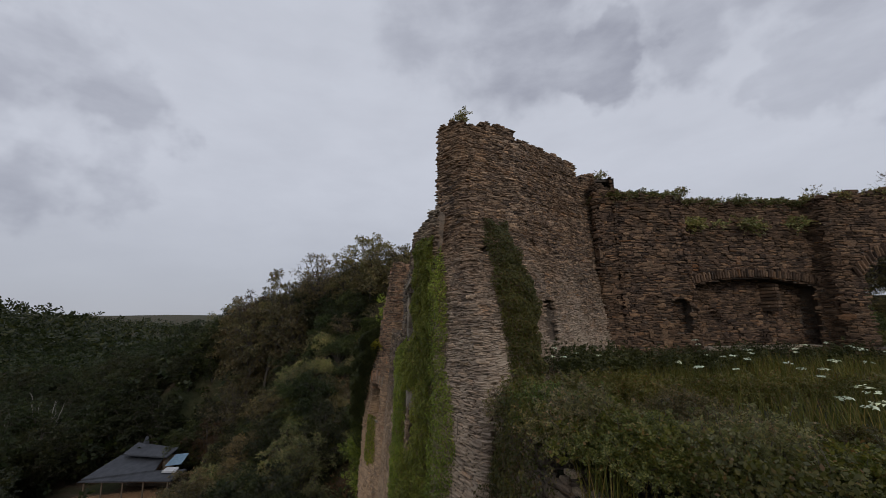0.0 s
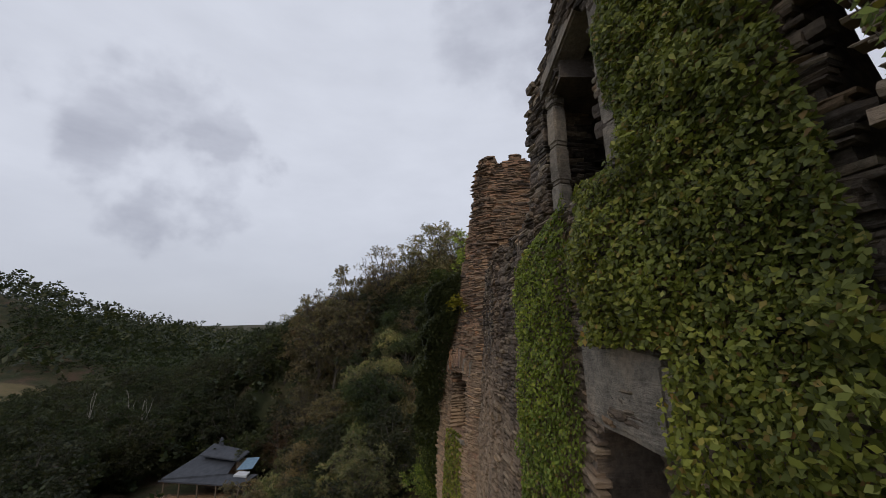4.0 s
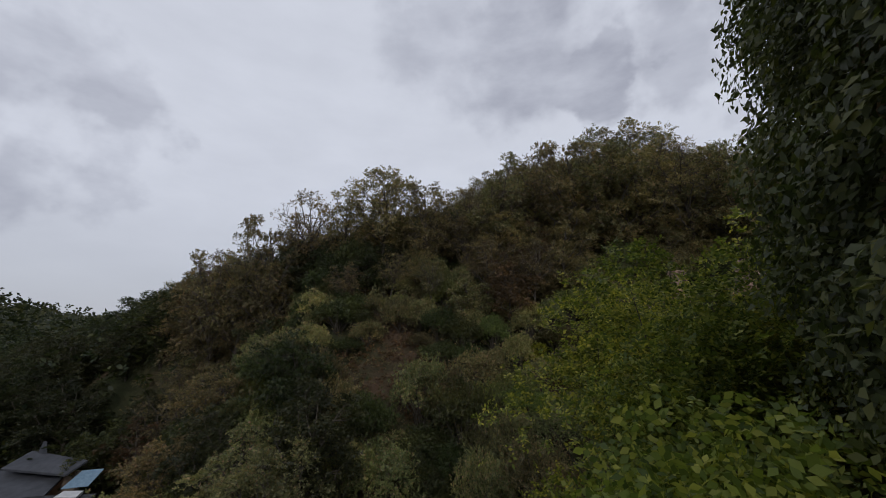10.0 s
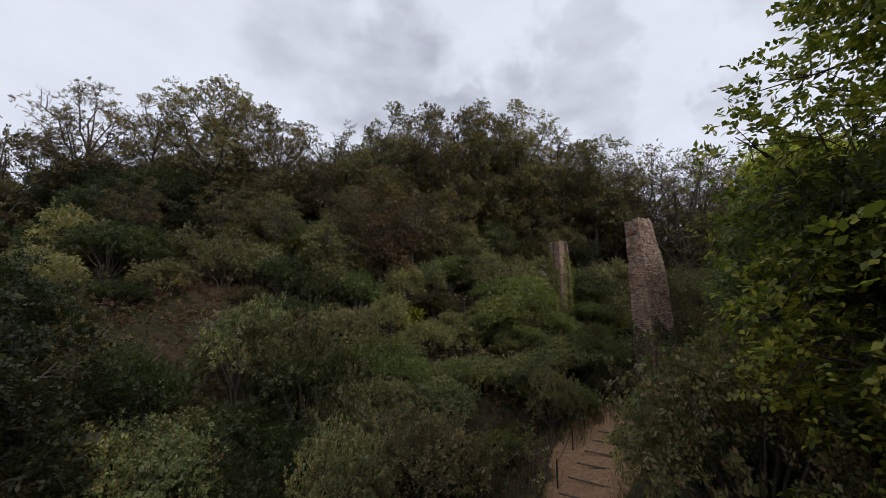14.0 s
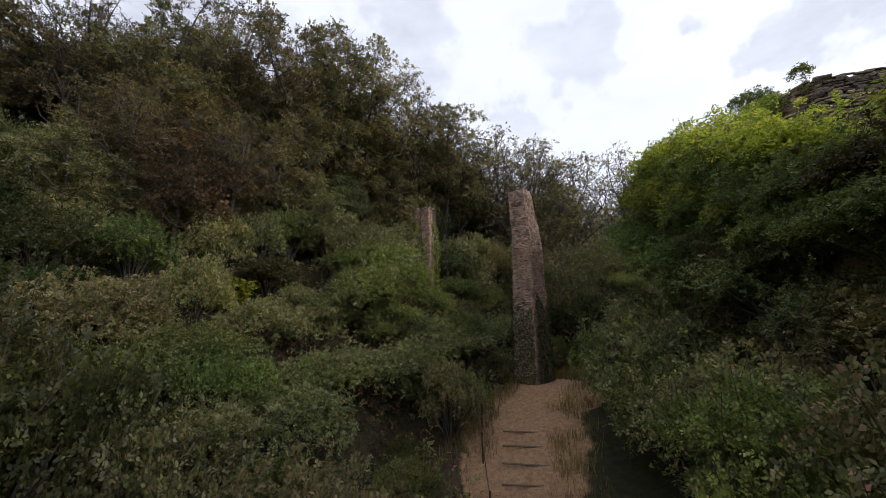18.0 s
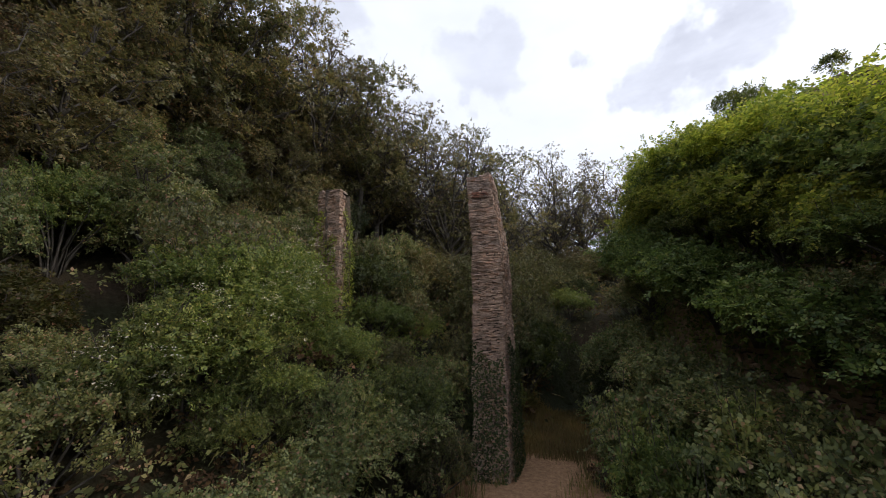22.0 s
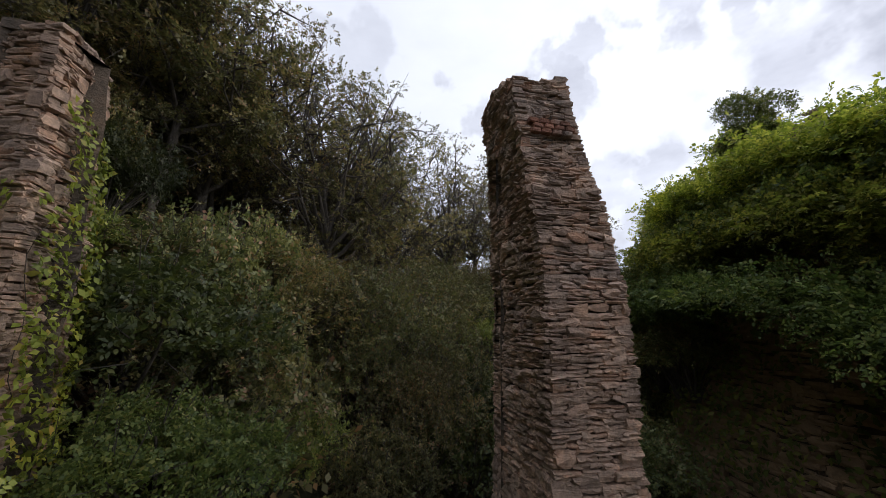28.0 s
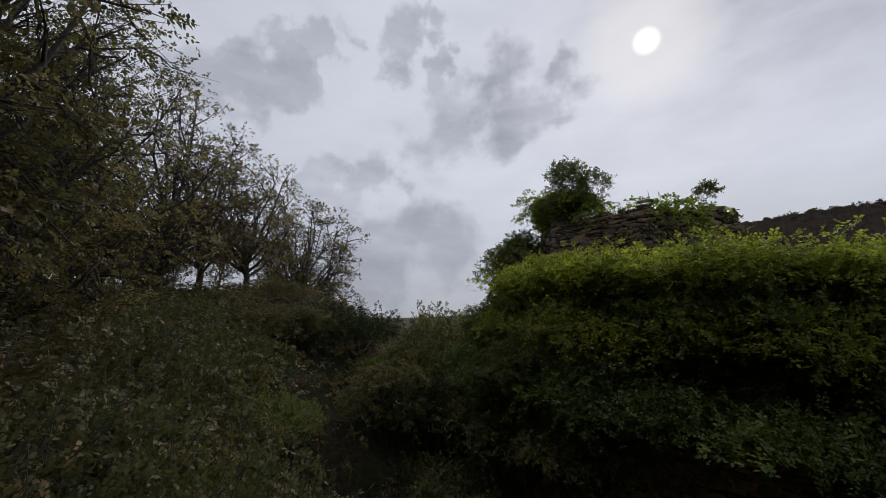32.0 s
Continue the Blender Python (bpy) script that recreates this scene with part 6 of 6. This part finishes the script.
for n, (x, y, high) in enumerate([(-41, 75, 3.2), (-35, 66, 1.3), (-31, 63, 2.6), (-28.4, 62.5, 4.8), (-24, 60, 6.6), (-19.8, 58.5, 9.3), (-15.5, 58, 8.4), (-11, 57, 11.4), (-7.5, 56, 9.6), (-3.5, 56, 9.2), (0.5, 55, 10.9), (3.5, 54.5, 12.1), (6.8, 53.5, 13.3),
                                  (10, 53.5, 13.5), (13, 52.5, 13.4), (16.2, 51, 12.4), (18.8, 50, 11.7), (21, 49.8, 12.0), (24, 49, 12.6), (24, 45.6, 10.2), (27.5, 46, 11.6), (30.5, 43.8, 9.6), (34, 45, 12.4), (37.2, 38.6, 11.9), (40, 36.5, 11.8), (43.2, 32.6, 13.4), (48, 25.5, 11.5), (52, 23, 12.4)]):
    plant_to((0, 1, 0, 2, 0, 5)[n % 6] if x < 20 else (6, 7)[n % 2], x, y, high)
for x, y in scatter(11, (24, 52, 36, 60), lambda x, y: y > 46 or x > 44, 33, 3.0):
    plant(int(trng.choice([6, 7])), x, y, trng.uniform(0.75, 1.0))
for x, y in scatter(22, (44, 85, 0, 42), lambda x, y: y > 44 - 0.55 * x and not (x < 62 and y < 28), 35, 4.0):
    plant(int(trng.choice([0, 1, 2])), x, y, trng.uniform(0.5, 0.75))
for ob in KINDS:
    ob.location = (20 + 5 * KINDS.index(ob), 70, float(ground_height(20 + 5 * KINDS.index(ob), 70.0)) - 0.3)
for x, y in scatter(46, (-38, -11, 22, 50), lambda x, y: y > -0.9 * x - 2 and SHED(x, y) and height(x, y) < -11 and x < -9 - 0.2 * (y - 30) and (x > -20 or y < 28), 37, 2.6):
    plant(int(trng.choice([8, 8, 4, 1])), x, y, trng.uniform(0.5, 0.75))
for x, y in scatter(250, (-110, -26, 22, 125), lambda x, y: SHED(x, y) and math.hypot((x + 37) / 1.2, y - 50) > 12 and not (x > -36 and y < 88) and y > -0.75 * x - 4 and math.hypot((x + 118) / 24, (y - 84) / 15) > 1 and math.hypot(x, y) < 125, 38, 3.4):
    plant(8, x, y, trng.uniform(0.75, 1.15))
# dead pale trunks in the valley
for k, (x, y) in enumerate([(-60, 57), (-57, 60), (-62, 62), (-55, 58.5), (-64, 58)]):
    t = tree("dead_tree", "bare pale dead trunk standing in the valley wood", 9.5 + 0.6 * k, 0.9, OAK, 300 + k, per=0, trunk=0.16, bark=PALEBARK, limbs=5, sub=1, group="dead trees")
    t.location = (x, y, float(ground_height(x, y)) - 0.4)

# shrubs on the open slopes
clear_path = lambda x, y: float(path_offset(np.array(x), np.array(y))) > 1.9
BUSHES = [
    bush("bramble_bush", "mid green bramble bush on the hillside", 1.5, 1.7, BRAMBLE, 401, per=1100, size=0.048),
    bush("leafy_bush", "dark green leafy bush on the hillside", 1.6, 2.2, SHRUB, 402, per=620, size=0.064),
    bush("hazel_shrub", "fresh green hazel bush on the hillside", 1.4, 2.4, BRAMBLE, 403, per=620, size=0.064, sprigs=170),
    bush("scrub_bush", "dull olive bush with some brown leaves", 1.5, 1.5, OAK, 404, per=620, size=0.064, sprigs=150),
    bush("yellowing_bush", "yellowish green bush on the hillside", 1.3, 1.6, MEADOW, 405, per=620, size=0.064, sprigs=150),
    bush("ivy_bush", "very dark ivy-covered bush", 1.6, 1.9, IVY_DARK, 406, per=620, size=0.064),
    bush("tall_scrub", "tall olive scrub with yellowing leaves behind the pillars", 2.7, 3.4, SCRUB, 407, lobes=40, per=520, size=0.07, sprigs=320),
    bush("tall_scrub", "tall dull brownish green scrub behind the pillars", 2.7, 3.6, SCRUB, 408, lobes=40, per=520, size=0.07, sprigs=320),
]
brng = np.random.RandomState(12)


def scrub_top(x, y):
    """The upper edge of the scrub east of the pillars."""
    return -3.1 + 0.1 * math.hypot(x - 10.8, y - 42.7)


def set_bush(k, x, y, scale, z=None, tall=1.0):
    ob = copy_thing(BUSHES[k], Matrix.Identity(4))
    ob.matrix_basis = Matrix.LocRotScale((x, y, (float(ground_height(x, y)) if z is None else z) - 0.1), Euler((0, 0, brng.uniform(0, 6.28))), (scale, scale, scale * tall))
    return ob


for x, y in scatter(210, (-26, 17, 37.5, 57), lambda x, y: clear_path(x, y) and height(x, y) > -20 and math.hypot(x - 11, y - 39.4) > 1.7 and math.hypot(x - 10.8, y - 45.4) > 1.6 and value_noise(x * 0.35, y * 0.35, 6.0) < 0.25 and not (4.5 < x < 13 and 40.6 < y < 46.6), 41, 1.45):
    near_path = float(path_offset(np.array(x), np.array(y)))
    big = brng.uniform(0.65, 1.25) * (0.62 if near_path < 3.6 else 1.0)
    kinds = [0.34, 0.24, 0.16, 0.14, 0.08, 0.04] if x > -3 else [0.04, 0.30, 0.02, 0.24, 0.0, 0.40]
    set_bush(int(brng.choice(6, p=kinds)), x, y, big, tall=brng.uniform(0.9, 1.8))
# bushes at the foot of the outer wall and beside the keep
for x, y, k, big in [(0.2, 30.2, 1, 1.1), (1.8, 31.6, 0, 1.2), (3.4, 32.0, 1, 1.2), (4.8, 33.2, 2, 1.1), (6.4, 33.6, 1, 1.35), (8.0, 34.4, 0, 1.3), (9.6, 34.6, 1, 1.25), (11.2, 35.0, 0, 1.0),
                     (17.4, 35.4, 5, 1.2), (19.2, 34.6, 1, 1.4), (21.0, 33.6, 1, 1.5), (22.8, 32.0, 5, 1.5), (24.6, 29.6, 1, 1.5), (25.2, 27.0, 0, 1.4), (24.0, 33.5, 1, 1.2), (26.5, 31.0, 0, 1.3)]:
    set_bush(k, x, y, big, tall=brng.uniform(1.1, 1.6))
for q in np.linspace(2.5, BANK.length - 1.0, 24):
    zt = float(np.interp(q, [0, 3, BANK.s[2], BANK.s[3], BANK.s[4]], [-7.5, -7, -6, -4, -2.8]))
    if BANK.s[4] - 1.8 < q < BANK.s[4] + 2.6:
        continue
    for drop, k in ((1.3, 0), (3.2, 1)):
        x, y, z = on_wall(BANK, q + brng.uniform(-0.4, 0.4), zt - drop, 0.35)
        if z > -10.5:
            set_bush(k, x, y, brng.uniform(0.75, 1.05), z)
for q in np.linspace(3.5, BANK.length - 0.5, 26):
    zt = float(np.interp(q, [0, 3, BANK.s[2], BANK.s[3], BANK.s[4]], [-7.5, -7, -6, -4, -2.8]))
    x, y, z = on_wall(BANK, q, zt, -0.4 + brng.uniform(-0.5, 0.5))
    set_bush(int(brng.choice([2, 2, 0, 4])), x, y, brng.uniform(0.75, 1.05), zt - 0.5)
for x, y in scatter(60, (17, 52, 29, 47), lambda x, y: clear_path(x, y) and y > 36.5 and math.hypot(x - 12.4, y - 42.9) > 5 or x > 28, 71, 2.2):
    big, tall = brng.uniform(0.9, 1.5), brng.uniform(0.9, 1.4)
    room = (scrub_top(x, y) - float(ground_height(x, y))) / (2.1 * big)
    if room > 0.3:
        set_bush(int(brng.choice([1, 5, 0, 3])), x, y, big, tall=min(tall, room))
for x, y, k, big in [(3.8, 44.6, 0, 0.85), (2.7, 44.3, 1, 0.85), (5.2, 43.0, 0, 0.75), (2.0, 42.6, 0, 0.8), (3.5, 42.2, 1, 0.75), (5.0, 41.4, 0, 0.65), (7.5, 46.0, 0, 1.05), (6.5, 45.9, 1, 1.2), (9.0, 47.2, 1, 1.2), (6.2, 45.2, 0, 1.3), (5.0, 44.2, 0, 1.2), (8.0, 43.0, 0, 0.6), (5.8, 43.2, 0, 0.85), (10.2, 42.6, 1, 0.6), (7.0, 42.0, 1, 0.7), (9.4, 41.6, 0, 1.0), (8.4, 41.4, 2, 0.9), (11.6, 43.8, 0, 1.0), (12.6, 45.2, 5, 1.3), (13.4, 44.0, 1, 1.1),
                     (16.6, 45.0, 6, 0.92), (18.6, 42.4, 6, 0.97), (19.2, 45.6, 7, 1.08), (21.2, 43.2, 6, 1.14), (22.2, 46.2, 6, 1.19), (23.6, 41.2, 7, 1.08), (25.2, 44.2, 6, 1.19), (17.2, 40.8, 6, 0.76), (20.2, 40.0, 7, 0.92), (27.2, 42.2, 6, 1.14), (26.2, 39.6, 7, 1.03), (29.2, 40.2, 7, 1.08), (31.5, 42.5, 6, 1.19), (15.6, 47.0, 7, 0.97), (33.5, 39.5, 6, 1.19), (36, 36.5, 7, 1.19), (37, 33.0, 6, 1.19), (32, 36.0, 7, 1.08)]:
    tall = brng.uniform(1.05, 1.35)
    if k > 5:
        tall = max(0.45, (scrub_top(x, y) + brng.uniform(-0.5, 0.3) - float(ground_height(x, y))) / (3.6 * big))
    set_bush(k, x, y, big, tall=min(tall, 1.3))
for x, y in scatter(60, (-36, -15, 28, 52), lambda x, y: SHED(x, y) and math.hypot((x + 37) / 1.2, y - 51) > 10.5 and x < -8 - 0.25 * (y - 24), 73, 1.9):
    set_bush(int(brng.choice([1, 5, 5, 3])), x, y, brng.uniform(1.0, 1.6), tall=brng.uniform(0.9, 1.4))
set_bush(2, 0.9, 28.4, 1.3, -9.8, 1.3)
# brambles on the courtyard's edge
for x, y, k, big in [(1.9, 9.4, 3, 0.62), (2.2, 8.2, 0, 0.66), (2.3, 7.0, 3, 0.7), (2.9, 5.9, 0, 0.72), (3.9, 5.2, 3, 0.66), (4.9, 4.9, 0, 0.6), (6.0, 4.6, 3, 0.66), (7.2, 4.4, 0, 0.62), (8.4, 4.2, 3, 0.6), (9.8, 4.0, 0, 0.66), (3.4, 7.4, 4, 0.55), (4.8, 6.4, 3, 0.55), (3.2, 9.6, 0, 0.6), (6.4, 6.0, 4, 0.5), (5.0, 8.4, 3, 0.55)]:
    CASTLE_FRONT.append(set_bush(k, x, y, big, -2.45, brng.uniform(0.9, 1.15)))
for n, ob in enumerate(BUSHES):
    ob.location = (-18 + 2.6 * n, 61, float(ground_height(-18 + 2.6 * n, 61.0)) - 0.1)
undergrowth("slope_shrubs", "low brambles and weeds covering the hillside", scatter(125, (-4, 16, 37, 58), lambda x, y: clear_path(x, y), 42, 1.1), (0.5, 1.1), 170, 0.11, SHRUB, 42, 0.3, 0.8)
undergrowth("slope_shrubs", "dull low brambles covering the steep valley side", scatter(150, (-26, -4, 37, 58), lambda x, y: clear_path(x, y) and height(x, y) > -19, 42, 1.1), (0.5, 1.1), 170, 0.11, SCRUB, 48, 0.3, 0.8)
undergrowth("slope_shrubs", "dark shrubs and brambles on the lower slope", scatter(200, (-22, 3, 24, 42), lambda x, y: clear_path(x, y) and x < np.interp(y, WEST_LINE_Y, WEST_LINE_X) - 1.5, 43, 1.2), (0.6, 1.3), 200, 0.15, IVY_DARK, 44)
undergrowth("slope_shrubs", "shrubs under the hillside wood", scatter(260, (-38, 34, 50, 70), lambda x, y: SHED(x, y), 45, 1.4), (0.7, 1.5), 130, 0.22, SCRUB, 46)
undergrowth("east_shrubs", "dark bushes behind the pillars", scatter(300, (12, 60, 8, 48), lambda x, y: clear_path(x, y) and not (x < 25 and y < 35.5) and y > 30 - 0.5 * (x - 12) and (x < 14 or float(ground_height(x, y)) < -4.4 + 0.1 * math.hypot(x - 10.8, y - 42.7)), 49, 1.5), (0.7, 1.5), 170, 0.16, SCRUB, 50, 0.5, 0.9)
undergrowth("foot_shrubs", "shrubs at the foot of the castle wall", scatter(120, (-16, 2, 2, 24), lambda x, y: x < np.interp(y, WEST_LINE_Y, WEST_LINE_X) - 1.2, 51, 1.4), (0.7, 1.4), 130, 0.2, SHRUB, 52)
undergrowth("dead_bracken", "reddish brown dead bracken on the slope", scatter(260, (-24, 22, 36, 56), lambda x, y: clear_path(x, y) and (value_noise(x * 0.35, y * 0.35, 6.0) > 0.15 or (x > 13 and y < 41)), 61, 0.7), (0.4, 0.8), 260, 0.10, DRYLEAF, 62)
# far woods as rounded crowns of coarse leaves
fw = scatter(2100, (-190, -12, 10, 200), lambda x, y: SHED(x, y) and math.hypot((x + 118) / 24, (y - 84) / 15) > 1 and not (x > -36 and y < 90) and y > -0.7 * x - 8, 53, 2.5)
undergrowth("far_woods", "dense mixed woods across the valley", fw, (2.0, 3.6), 100, 0.62, DARKWOOD, 54, 0.7, 1.0, "woods")
fw2 = scatter(500, (-330, -60, 60, 420), lambda x, y: math.hypot(x, y) > 150, 55, 5.0)
undergrowth("far_woods", "distant woods on the valley's ridge", fw2, (4.0, 6.5), 60, 1.6, DARKWOOD, 56, 0.8, 1.0, "woods")
fw3 = scatter(1000, (26, 260, -180, 50), lambda x, y: y < 40 - 0.45 * x + 10 and math.hypot(x - 12, y - 43) > 58, 57, 3.4)
undergrowth("far_woods", "distant woods beyond the castle hill", fw3, (2.5, 5.0), 60, 1.1, DARKWOOD, 58, 0.7, 0.9, "woods")

# the castle's front and its courtyard stand a little nearer to the valley and smaller
HINGE, FRONT = Vector((-2.617, 11.154, -2.560)), 0.65
shift = Matrix.Translation(HINGE) @ Matrix.Scale(FRONT, 4) @ Matrix.Translation(-HINGE)
for ob in CASTLE_FRONT:
    ob.matrix_basis = shift @ ob.matrix_basis

lay_single_stones()
